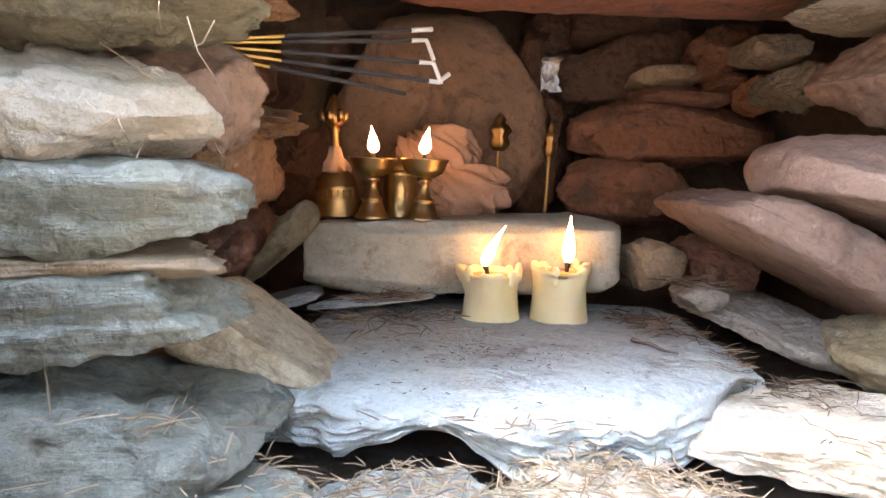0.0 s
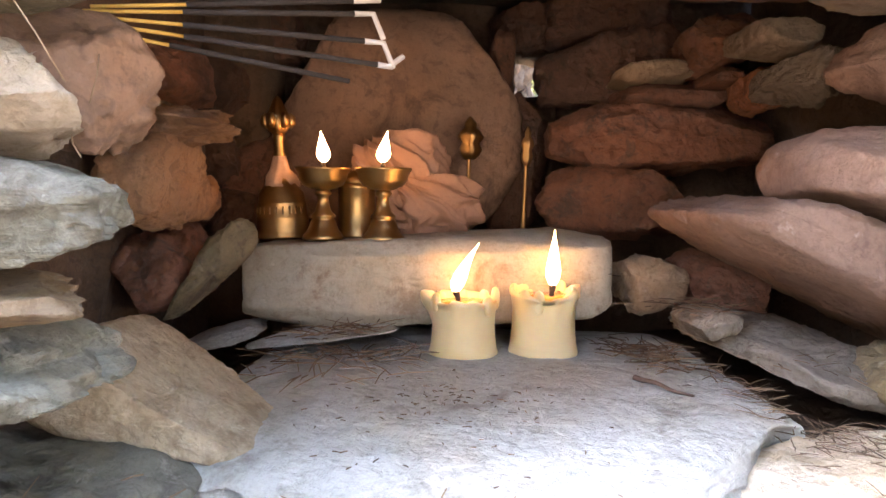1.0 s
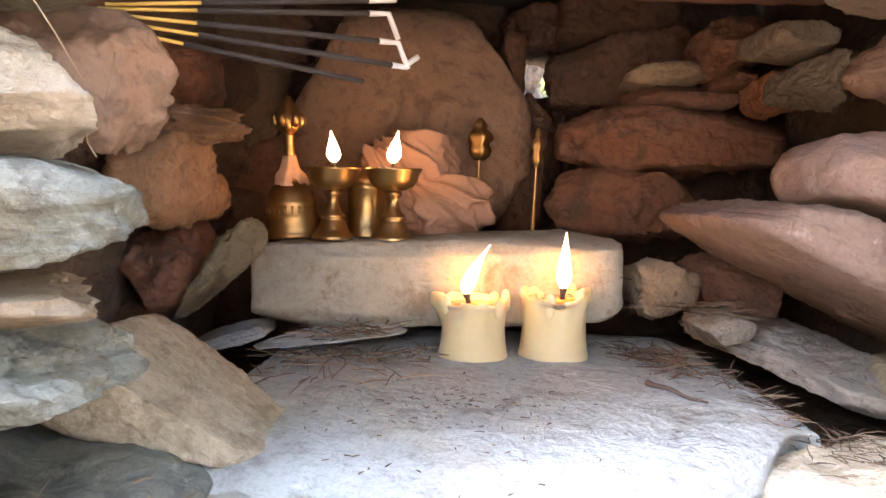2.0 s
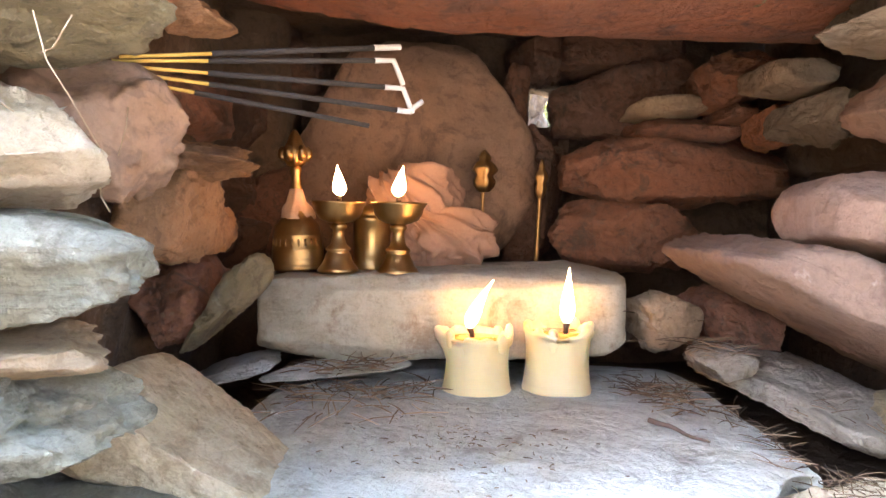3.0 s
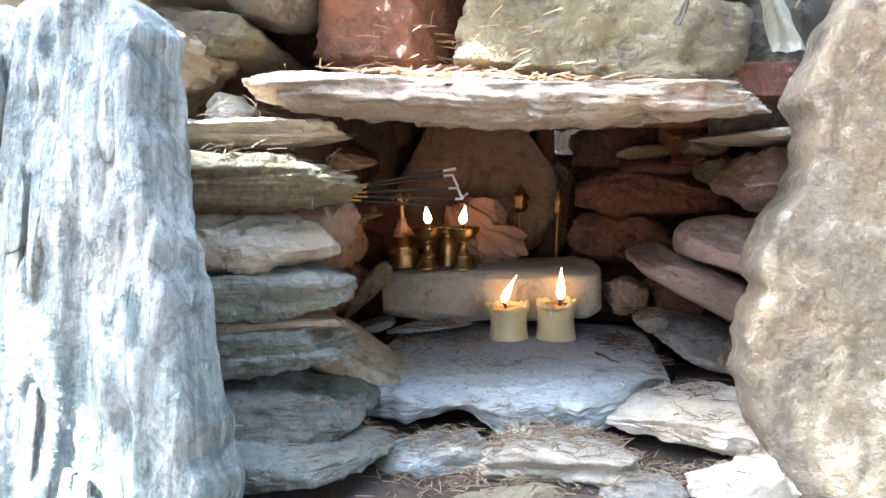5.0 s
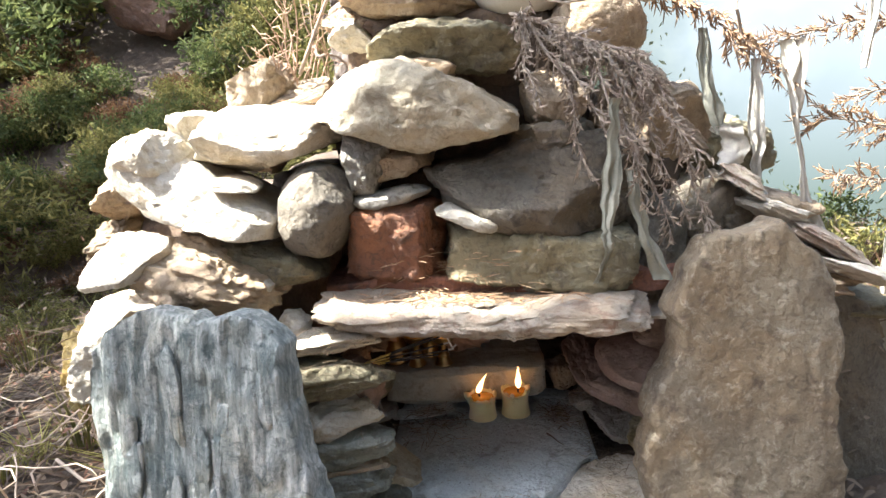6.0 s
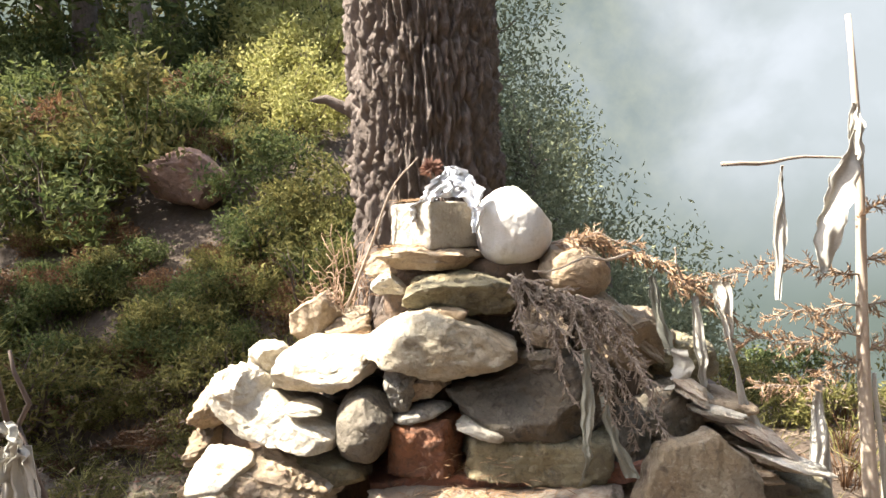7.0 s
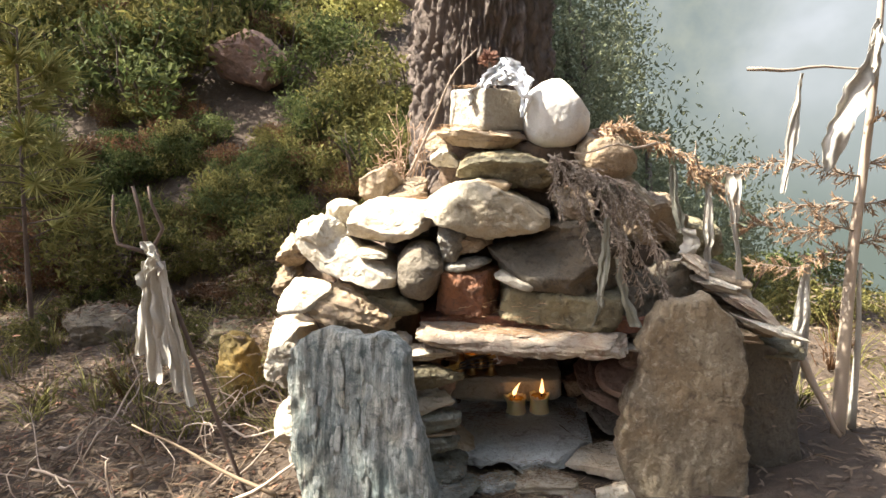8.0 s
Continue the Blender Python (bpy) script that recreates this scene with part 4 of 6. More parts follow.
def butter_lamp(at, h, r, lean, turn):
    c = holder("butter_lamp", pose(*at, 0, 0, turn), "small brass butter lamp on a turned stem, lit", "oil lamp", "butter lamps on the altar block")
    stem = [(0.40, 0.0), (0.74, 0.0), (0.76, 0.03), (0.72, 0.07), (0.60, 0.12), (0.50, 0.20), (0.44, 0.27), (0.38, 0.30), (0.46, 0.32), (0.44, 0.35), (0.30, 0.40), (0.21, 0.52), (0.20, 0.60), (0.30, 0.63), (0.31, 0.66), (0.22, 0.70)]
    part("stem", mesh_from("stem", *lathe([(q * r, z * h) for q, z in stem], 36), MAT["brass"], True), c)
    bowl = [(0.2, 0.69), (0.45, 0.71), (0.72, 0.76), (0.86, 0.84), (0.90, 0.92), (1.0, 0.97), (1.02, 1.0), (0.96, 1.0), (0.85, 0.95), (0.6, 0.93), (0.0, 0.93)]
    part("bowl", mesh_from("bowl", *lathe([(q * r, z * h) for q, z in bowl], 36), MAT["brass"], True), c)
    part("ghee", mesh_from("ghee", *lathe([(0.0005, 0.94 * h), (0.88 * r, 0.94 * h), (0.88 * r, 0.965 * h), (0.0005, 0.97 * h)], 24), MAT["melt"], True), c, None, "melted golden butter")
    part("wick", mesh_from("wick", *tube([(0, 0, 0.94 * h), (0.0006, 0, 1.03 * h), (0.001, 0, 1.10 * h)], [0.0028, 0.0026, 0.0012], 8), MAT["wick"], True), c)
    part("flame", flame_mesh(0.032, 0.0072, lean), c, pose(0.001, 0, 1.07 * h, 0, 0, -turn), "bright yellow flame")


butter_lamp((-0.174, 0.372, SHELF), 0.073, 0.0280, (-0.10, 0), 20)
butter_lamp((-0.112, 0.366, SHELF), 0.073, 0.0285, (0.15, 0), 130)

bell = holder("hand_bell", pose(-0.222, 0.402, SHELF, 0, -2, 0), "brass hand bell with an ornate crowned handle", "bell")
prof = [(0.0170, 0.0), (0.0208, 0.0), (0.0214, 0.002), (0.0208, 0.005), (0.0200, 0.007), (0.0203, 0.009), (0.0198, 0.011), (0.0193, 0.020), (0.0195, 0.0215), (0.0190, 0.023), (0.0180, 0.035), (0.0182, 0.0365), (0.0176, 0.038), (0.0166, 0.047), (0.0150, 0.054), (0.0118, 0.062), (0.0085, 0.069), (0.0062, 0.074)]
part("body", mesh_from("body", *lathe([(r * (1.42 if z < 0.05 else 1.2), z) for r, z in prof], 40), MAT["old_brass"], True), bell)
for k in range(9):
    a = radians(-150 + 15 * k)
    bar = tube([(0.0270 * math.cos(a), 0.0270 * math.sin(a), 0.0255), (0.0258 * math.cos(a), 0.0258 * math.sin(a), 0.0330)], 0.0011, 5)
    part("raised_mark", mesh_from("raised_mark", *bar, MAT["old_brass"], True), bell)
hand = [(0.0064, 0.073), (0.0078, 0.076), (0.0066, 0.079), (0.0052, 0.083), (0.0062, 0.087), (0.0052, 0.091), (0.0050, 0.102), (0.0066, 0.106), (0.0058, 0.110)]
part("handle", mesh_from("handle", *lathe(hand, 24), MAT["old_brass"], True), bell)
crown = [(0.0058, 0.109), (0.0095, 0.112), (0.0125, 0.117), (0.0132, 0.123), (0.0122, 0.129), (0.0095, 0.134), (0.0080, 0.138), (0.0062, 0.143), (0.0030, 0.147), (0.0006, 0.149)]
part("crown", mesh_from("crown", *lathe(crown, 48, lambda a, i: 0.82 + 0.26 * abs(math.cos(2.5 * a + 0.5)) * (1 - i / 12)), MAT["old_brass"], True), bell, None, "ornate cast crown")
for i in range(6):
    a = i * math.pi / 3 + 0.25
    c, q = math.cos(a), math.sin(a)
    leaf = tube([(0.010 * c, 0.010 * q, 0.117), (0.0138 * c, 0.0138 * q, 0.121), (0.0140 * c, 0.0140 * q, 0.126), (0.0118 * c, 0.0118 * q, 0.130)], [0.0040, 0.0046, 0.0042, 0.0026], 8)
    part("crown_leaf", mesh_from("crown_leaf", *leaf, MAT["old_brass"], True), bell)
MAT["wax_drip"] = soft_mat("congealed pinkish wax", (0.55, 0.36, 0.24), (0.42, 0.26, 0.17), 120.0, 0.55, 0.4, 0.001)
drip = lathe([(0.0176, 0.054), (0.0166, 0.058), (0.0144, 0.066), (0.0098, 0.072), (0.0084, 0.079), (0.0066, 0.086)], 32, lambda a, i: 1.03 + 0.10 * math.sin(3 * a + i) + 0.06 * math.sin(7 * a))
part("wax_crust", mesh_from("wax_crust", *drip, MAT["wax_drip"], True), bell, None, "congealed pinkish wax over the shoulder")

cup = holder("brass_cup", pose(-0.146, 0.424, SHELF), "ribbed brass cup with a lid behind the lamps", "cup")
prof = [(0.6, 0.0), (1.0, 0.0), (1.02, 0.04), (0.96, 0.07), (0.98, 0.12), (0.90, 0.15), (0.90, 0.70), (0.97, 0.73), (0.98, 0.78), (0.90, 0.82)]
part("body", mesh_from("body", *lathe([(q * 0.0225, z * 0.072) for q, z in prof], 32), MAT["brass"], True), cup)
prof = [(0.92, 0.80), (0.94, 0.86), (0.7, 0.93), (0.4, 0.98), (0.15, 1.0), (0.16, 1.05), (0.02, 1.07)]
part("lid", mesh_from("lid", *lathe([(q * 0.0225, z * 0.072) for q, z in prof], 32), MAT["brass"], True), cup)


def sceptre(at, h, mat, tilt, wide=1.3):
    c = holder("ritual_sceptre", pose(*at, 0, tilt, 0), "thin brass ritual sceptre with an ornate head, leaning", "sceptre")
    part("shaft", mesh_from("shaft", *lathe([(0.0026, 0), (0.003, 0.1 * h), (0.0022, 0.3 * h), (0.0024, 0.62 * h), (0.0034, 0.66 * h)], 10), mat, True), c)
    head = [(0.0034, 0.64), (0.0062, 0.68), (0.0075, 0.73), (0.0055, 0.78), (0.0085, 0.83), (0.0065, 0.88), (0.0035, 0.91), (0.0042, 0.94), (0.001, 1.0)]
    part("head", mesh_from("head", *lathe([(wide * r * (h / 0.12), z * h) for r, z in head], 16, lambda a, i: 1 + 0.22 * math.cos(5 * a)), mat, True), c)


sceptre((-0.023, 0.501, SHELF), 0.140, MAT["old_brass"], 1, 1.45)
sceptre((0.045, 0.506, SHELF), 0.130, MAT["old_brass"], 2, 0.8)

# crumpled offering cloth
MAT["cloth"] = soft_mat("dusty pink cloth", (0.40, 0.25, 0.175), (0.29, 0.18, 0.13), 220.0, 0.9, 0.3, 0.0008)


def crumpled(size, seed, folds=7.0):
    base, faces = cube_grid(40)
    v = base / np.linalg.norm(base, axis=1, keepdims=True)
    o = Vector((seed, seed * 2.3, 1.0))
    out = []
    for u in v:
        p = Vector(u)
        bulk = noise.noise(p * 1.3 + o)
        ang = math.atan2(p.z - 1.15, p.x + 0.75) * folds + 1.3 * noise.noise(p * 1.9 + o) + p.y * 1.5
        crest = 1 - abs(math.sin(ang))
        crease = 1 - abs(math.sin(ang * 2.3 + 2.0 * noise.noise(p * 3.0 - o)))
        away = min(1.0, 0.35 + 0.5 * math.hypot(p.z - 1.15, p.x + 0.75))
        r = 1 + 0.14 * bulk + (0.26 * (crest ** 1.5 - 0.35) + 0.09 * (crease - 0.4)) * away + 0.03 * noise.noise(p * 7 + o)
        out.append((u[0] * size[0] / 2 * r, u[1] * size[1] / 2 * r, (u[2] * r + 1) * size[2] / 2))
    return mesh_from("cloth", out, faces, MAT["cloth"], True)


thing("offering_cloth", crumpled((0.122, 0.077, 0.122), 5, 8.0), pose(-0.105, 0.470, SHELF), "crumpled dusty pink cloth wrapped over an offering", "cloth")
thing("offering_cloth", crumpled((0.122, 0.066, 0.072), 9, 9.0), pose(-0.068, 0.450, SHELF - 0.002), "loose crumpled folds of dusty pink cloth", "cloth")

# incense sticks held between the stones
MAT["bamboo"] = soft_mat("yellow bamboo", (0.62, 0.42, 0.09), (0.50, 0.32, 0.06), 120.0, 0.6, stretch=(0.2, 1, 1))
MAT["incense"] = soft_mat("black incense paste", (0.018, 0.015, 0.014), (0.05, 0.042, 0.038), 500.0, 0.9, 0.6)
MAT["ash"] = soft_mat("pale ash", (0.62, 0.60, 0.57), (0.50, 0.48, 0.46), 300.0, 0.95, 0.5)
for i, (z, x, droop) in enumerate(((0.628, -0.108, 0.0), (0.621, -0.108, 0.01), (0.605, -0.102, 0.013), (0.591, -0.094, -0.008), (0.581, -0.113, 0.0))):
    root = Vector((-0.240 - 0.004 * i, 0.055, 0.606 - 0.0022 * i))
    tip = Vector((x, 0.118 + 0.004 * i, z))
    s = holder("incense_stick", Matrix.Translation(root), "black incense stick with a yellow bamboo end and ash tip", "incense stick", "incense sticks")
    d = tip - root
    part("bamboo", mesh_from("bamboo", *tube([Vector((0, 0, 0)), d * 0.34], 0.0011, 6), MAT["bamboo"], True), s, None, "yellow bamboo end")
    part("coating", mesh_from("coating", *tube([d * 0.33, d * 0.64, d], 0.0017, 8), MAT["incense"], True), s, None, "black incense paste")
    end = d + d.normalized() * 0.018 + Vector((0, 0, -droop))
    if i in (1, 2):
        pts = [d, d + d.normalized() * 0.013, d + d.normalized() * 0.020 + Vector((0, 0, -0.016))]
    else:
        pts = [d, d + d.normalized() * 0.008, end]
    if i < 4:
        part("ash", mesh_from("ash", *tube(pts, 0.0019, 8), MAT["ash"], True), s, None, "curved pale ash")


# ---------------------------------------------------------------- vegetation
def leaf_cloud(count, size, length, width, seed, clumps=24, flat=0.0):
    """Leaves as small folded blades, gathered in clumps through an uneven crown."""
    rng = np.random.RandomState(seed)
    c = rng.normal(size=(clumps, 3))
    c /= np.linalg.norm(c, axis=1, keepdims=True)
    c *= (0.35 + 0.65 * rng.rand(clumps, 1) ** 0.6)
    pick = rng.randint(0, clumps, count)
    pos = (c[pick] + rng.normal(size=(count, 3)) * 0.17) * np.array(size) / 2
    d = rng.normal(size=(count, 3)) + np.array((0, 0, 0.3))
    d /= np.linalg.norm(d, axis=1, keepdims=True)
    s = np.cross(d, rng.normal(size=(count, 3)))
    s /= np.linalg.norm(s, axis=1, keepdims=True)
    ln = length * (0.6 + 0.8 * rng.rand(count, 1))
    wd = width * (0.6 + 0.8 * rng.rand(count, 1))
    a, b = pos, pos + d * ln
    m = pos + d * ln * 0.45
    up = np.cross(d, s) * wd * 0.25
    verts = np.stack([a, m + s * wd / 2 + up, b, m - s * wd / 2 + up], axis=1).reshape(-1, 3)
    faces = np.arange(count * 4).reshape(-1, 4)
    return verts, faces


LEAF = {
    "deep": leaf_mat("deep green leaves", (0.045, 0.065, 0.022), (0.15, 0.165, 0.055)),
    "olive": leaf_mat("olive leaves", (0.085, 0.09, 0.028), (0.24, 0.21, 0.07)),
    "rust": leaf_mat("rusty dry leaves", (0.10, 0.05, 0.025), (0.19, 0.11, 0.055)),
    # Paled towards grey: smoke haze put into the leaf colour.
    "pale": leaf_mat("haze-paled grey-green leaves", (0.13, 0.15, 0.085), (0.28, 0.29, 0.17)),
    # Sunlight and thin haze put into this bright leaf colour.
    "lime": leaf_mat("sun-brightened yellow-green leaves", (0.22, 0.22, 0.06), (0.42, 0.39, 0.15)),
}
MAT["twig"] = soft_mat("dry grey twig", (0.20, 0.15, 0.11), (0.34, 0.28, 0.22), 90.0, 0.9, 0.4, 0.001)
MAT["dark_twig"] = soft_mat("dark twig", (0.07, 0.05, 0.04), (0.14, 0.10, 0.075), 90.0, 0.9, 0.4, 0.001)


def stems_mesh(size, seed, n=9):
    rng = random.Random(seed)
    pieces = []
    for _ in range(n):
        end = (rng.uniform(-0.4, 0.4) * size[0], rng.uniform(-0.4, 0.4) * size[1], rng.uniform(0.2, 0.45) * size[2])
        pieces.append(tube(bend((rng.uniform(-0.05, 0.05), rng.uniform(-0.05, 0.05), -0.5 * size[2]), end, -0.05, 0.03, 5, rng.random()), [0.014, 0.011, 0.008, 0.006, 0.004, 0.002], 5))
    return mesh_from("stem", *joined(pieces), MAT["dark_twig"], True)


def bush_kind(kind, size, count, length, width, seed, label):
    b = holder("bush", pose(0, 0, 0), label, "bush", "bushes on the bank")
    part("stem", stems_mesh(size, seed), b)
    part("foliage", mesh_from("foliage", *leaf_cloud(count, size, length, width, seed), LEAF[kind]), b)
    return b


KINDS = [
    bush_kind("deep", (0.9, 0.8, 0.7), 2600, 0.055, 0.022, 1, "dense dark green bush on the bank"),
    bush_kind("deep", (1.3, 1.1, 1.0), 3600, 0.07, 0.03, 2, "large dark green bush on the bank"),
    bush_kind("olive", (0.9, 0.8, 0.6), 2200, 0.06, 0.018, 3, "olive green undergrowth on the bank"),
    bush_kind("rust", (0.8, 0.7, 0.5), 1600, 0.055, 0.018, 4, "rusty brown dry undergrowth on the bank"),
    bush_kind("olive", (1.4, 1.2, 1.1), 3200, 0.08, 0.03, 5, "large olive green bush on the bank"),
    bush_kind("lime", (1.2, 1.0, 0.9), 2400, 0.07, 0.03, 6, "yellow-green bush on the bank, sunlight in its colour"),
]
rng = random.Random(12)
first = set()


def put_bush(i, x, y, s, sink=0.30):
    if abs(x + 1.80) < 0.30 and 2.9 < y < 3.5:      # bare ground before the red boulder
        return
    m = pose(x, y, height_at(x, y) + sink * s, 0, 0, rng.uniform(0, 360)) @ Matrix.Scale(s, 4)
    if i not in first:
        first.add(i)
        KINDS[i].matrix_world = m
    else:
        b = copy_thing(KINDS[i], m)
        b.scale = (s, s, s)


for row in range(10):
    y = 2.0 + row * 0.52 + 0.05 * row * row
    x = -4.2 - 0.55 * row + rng.uniform(0, 0.4)
    while x < -0.05:
        near = row < 2
        pickk = rng.random()
        if near:
            i = 3 if pickk < 0.40 else 2 if pickk < 0.75 else 0
        else:
            i = 0 if pickk < 0.30 else 1 if pickk < 0.62 else 4 if pickk < 0.80 else 2 if pickk < 0.90 else 3
        s = rng.uniform(0.55, 0.85) if near else rng.uniform(0.8, 1.25)
        if not (abs(x + 1.85) < 0.40 and 2.5 < y < 3.8) and not (x > -0.15 and row > 1) and not (-2.0 < x < -0.8 and 4.0 < y < 6.4):
            put_bush(i, x, y + rng.uniform(-0.25, 0.25), s)
        x += (0.44 if near else 0.62) * rng.uniform(0.8, 1.25) * (1 + 0.08 * row)
for x, y, s in ((-1.2, 4.4, 0.7), (-1.5, 4.9, 0.8), (-1.1, 5.2, 0.8), (-1.75, 5.5, 0.9), (-1.35, 5.8, 1.0), (-1.0, 6.2, 1.0), (-1.7, 6.5, 1.1), (-1.3, 7.0, 1.3), (-2.1, 7.4, 1.3), (-1.6, 8.0, 1.5), (-1.0, 8.6, 1.8)):
    put_bush(5, x, y, s, 0.3)
for x, y, s in ((1.5, 1.5, 0.5), (1.9, 1.1, 0.45), (1.6, 2.1, 0.6), (2.3, 1.8, 0.6), (2.8, 2.6, 0.8), (1.2, 1.9, 0.5), (3.2, 1.6, 0.6), (2.0, 2.9, 0.8), (3.6, 3.4, 0.9)):
    put_bush(2 if rng.random() < 0.6 else 0, x, y, s, 0.22)


def far_tree(x, y, h, kind, seed, leaves=5200, leaf=0.17):
    t = holder("tree", pose(x, y, height_at(x, y) - 0.2), "tall dark green forest tree on the slope", "tree", "forest trees")
    pts = bend((0, 0, 0), (0.2, 0, h), 0, 0.1, 8, seed)
    part("trunk", mesh_from("trunk", *tube(pts, [0.16 * (1 - 0.8 * i / 8) + 0.01 for i in range(9)], 8), MAT["bark"], True), t)
    lr = random.Random(seed)
    for i in range(12):
        z = h * lr.uniform(0.25, 0.9)
        a = lr.uniform(0, 6.28)
        r = (1 - z / h) * 1.3 + 0.5
        part("limb", mesh_from("limb", *tube(bend((0.1, 0, z), (math.cos(a) * r, math.sin(a) * r, z + 0.3), 0, 0.06, 4, i), [0.04, 0.03, 0.02, 0.012, 0.005], 5), MAT["bark"], True), t)
    part("crown", mesh_from("crown", *leaf_cloud(leaves, (3.0, 3.0, h * 1.0), leaf, leaf * 0.42, seed, 60), LEAF[kind]), t, pose(0, 0, h * 0.62))
    return t


deep_tree = far_tree(-4.6, 7.2, 6.5, "deep", 31)
olive_tree = far_tree(-2.6, 9.5, 6.5, "olive", 32)
for x, y, s in ((-6.5, 6.0, 1.0), (-3.4, 6.4, 0.9), (-5.6, 9.5, 1.2), (-8.2, 8.4, 1.2), (-3.9, 11.5, 1.3), (-7.5, 12.0, 1.5), (-10.5, 9.5, 1.3)):
    t = copy_thing(deep_tree, pose(x, y, height_at(x, y) - 0.2, 0, 0, x * 77) @ Matrix.Scale(s, 4))
    t.scale = (s, s, s)
# thinner trees beyond the drop, haze put into their pale leaves
hazed_tree = far_tree(2.2, 9.6, 6.5, "pale", 33, 11000, 0.115)
for x, y, s in ((1.3, 9.6, 0.80), (3.0, 10.4, 0.95), (4.2, 12.4, 1.1), (0.8, 12.0, 1.0), (1.9, 9.0, 0.75), (2.4, 11.4, 1.0), (1.2, 11.0, 0.9), (3.6, 11.0, 0.9), (1.7, 13.0, 1.2), (2.9, 13.4, 1.25)):
    t = copy_thing(hazed_tree, pose(x, y, height_at(x, y) - 0.2, 0, 0, x * 61) @ Matrix.Scale(s, 4))
    t.scale = (s, s, s)
# unseen trees added behind the camera, cutting low sky light on the niche
for x, y, s in ((-5.2, -7.2, 1.0), (-0.6, -5.9, 1.15), (1.2, -5.0, 1.0), (2.9, -5.6, 1.1), (4.6, -4.6, 1.05), (5.6, -2.6, 1.1), (6.2, -0.6, 1.1), (-1.4, -7.6, 1.3), (2.0, -7.6, 1.3), (5.0, -7.0, 1.3)):
    t = copy_thing(deep_tree, pose(x, y, height_at(x, y) - 0.2, 0, 0, x * 53) @ Matrix.Scale(s, 4))
    t.scale = (s, s, s)
for x, y, s in ((-1.6, 12.5, 1.0), (-6.2, 14.5, 1.5)):
    t = copy_thing(olive_tree, pose(x, y, height_at(x, y) - 0.2, 0, 0, x * 61) @ Matrix.Scale(s, 4))
    t.scale = (s, s, s)

# brick-red rock on the bank
MAT["redrock"] = stone_mat("weathered red rock", (0.34, 0.21, 0.15), (0.26, 0.16, 0.12), (0.16, 0.10, 0.075), (0.46, 0.36, 0.30), 0.4)
stone("weathered red-brown boulder among the bushes", "redrock", (-1.92, 3.42, height_at(-1.92, 3.42) + 0.24), (0.62, 0.4, 0.56), tilt=-8, k=4.5, n=44, chip=0.5, hl=0.6, cuts=((55, 0.6), (130, 0.7)), group="", name="boulder", category="boulder", layers=0.15)
for x, y, w, h, m in ((-1.95, 1.25, 0.42, 0.20, "dark"), (-1.02, 0.95, 0.26, 0.24, "tan"), (-1.04, 0.55, 0.16, 0.36, "mossy"), (-1.30, 1.15, 0.30, 0.16, "olive"), (-2.5, 1.3, 0.4, 0.16, "olive")):
    stone("earthy boulder half sunk in the ground", m, (x, y, height_at(x, y) + h * 0.25), (w, w * 0.7, h), k=3, group="boulders beside the shrine", name="boulder", category="boulder")


# unseen trees added up-sun to shade the ground and dapple the stones
def shade_tree(x, y, base, crown, size, count, seed):
    t = holder("tree", pose(x, y, base), "unseen leafy tree added to shade the shrine", "tree", "forest trees")
    top = Vector(crown) - Vector((x, y, base))
    part("trunk", mesh_from("trunk", *tube(bend((0, 0, 0), top, 0, 0.08, 8, seed), [0.10 - 0.009 * i for i in range(9)], 8), MAT["bark"], True), t)
    part("crown", mesh_from("crown", *leaf_cloud(count, size, 0.09, 0.045, seed, 40), LEAF["olive"]), t, Matrix.Translation(top))


def up_sun(p, d):
    """The place d metres from p towards the sun."""
    return Vector(p) + SUN_DIR * d


shade_tree(-3.6, -2.6, 0.2, up_sun((0.42, -0.05, 0.78), 4.2), (0.66, 0.50, 0.36), 1100, 51)
shade_tree(-3.4, -2.2, 0.2, up_sun((-0.30, -0.14, 0.36), 4.0), (0.40, 0.26, 0.16), 170, 53)
shade_tree(-7.4, 0.4, 0.2, up_sun((-1.9, 2.5, 0.9), 6.0), (4.0, 3.0, 2.0), 7000, 54)
shade_tree(-3.5, -2.4, 0.2, up_sun((0.09, -0.12, 0.31), 4.1), (0.36, 0.18, 0.14), 260, 55)
shade_tree(-4.9, -2.4, 0.2, up_sun((-1.40, 0.05, 0.28), 5.0), (1.1, 0.9, 0.6), 1000, 57)
shade_tree(-6.4, -1.6, 0.2, up_sun((-2.05, 1.0, 0.30), 5.2), (2.8, 2.4, 1.6), 5200, 52)

for i in range(70):
    put_bush((3, 2, 0, 2, 3, 0, 4)[i % 7], rng.uniform(-3.0, -0.55), rng.uniform(1.95, 3.2), rng.uniform(0.30, 0.55), 0.2)
for i in range(60):
    bx, by = rng.uniform(-3.6, -0.8), rng.uniform(0.9, 2.0)
    if not (abs(bx + 1.95) < 0.3 and by < 1.5) and math.hypot(bx + 0.17, by - 1.62) > 0.75:
        put_bush((3, 2, 3, 0, 2)[i % 5], bx, by, rng.uniform(0.20, 0.40), 0.2)
for i in range(26):
    put_bush((0, 2, 1, 3)[i % 4], rng.uniform(-3.2, -1.6), rng.uniform(3.7, 5.2), rng.uniform(0.5, 0.85), 0.25)
for i in range(14):
    put_bush((3, 0, 2)[i % 3], rng.uniform(-2.15, -1.45), rng.uniform(2.0, 2.88), rng.uniform(0.36, 0.52), 0.2)


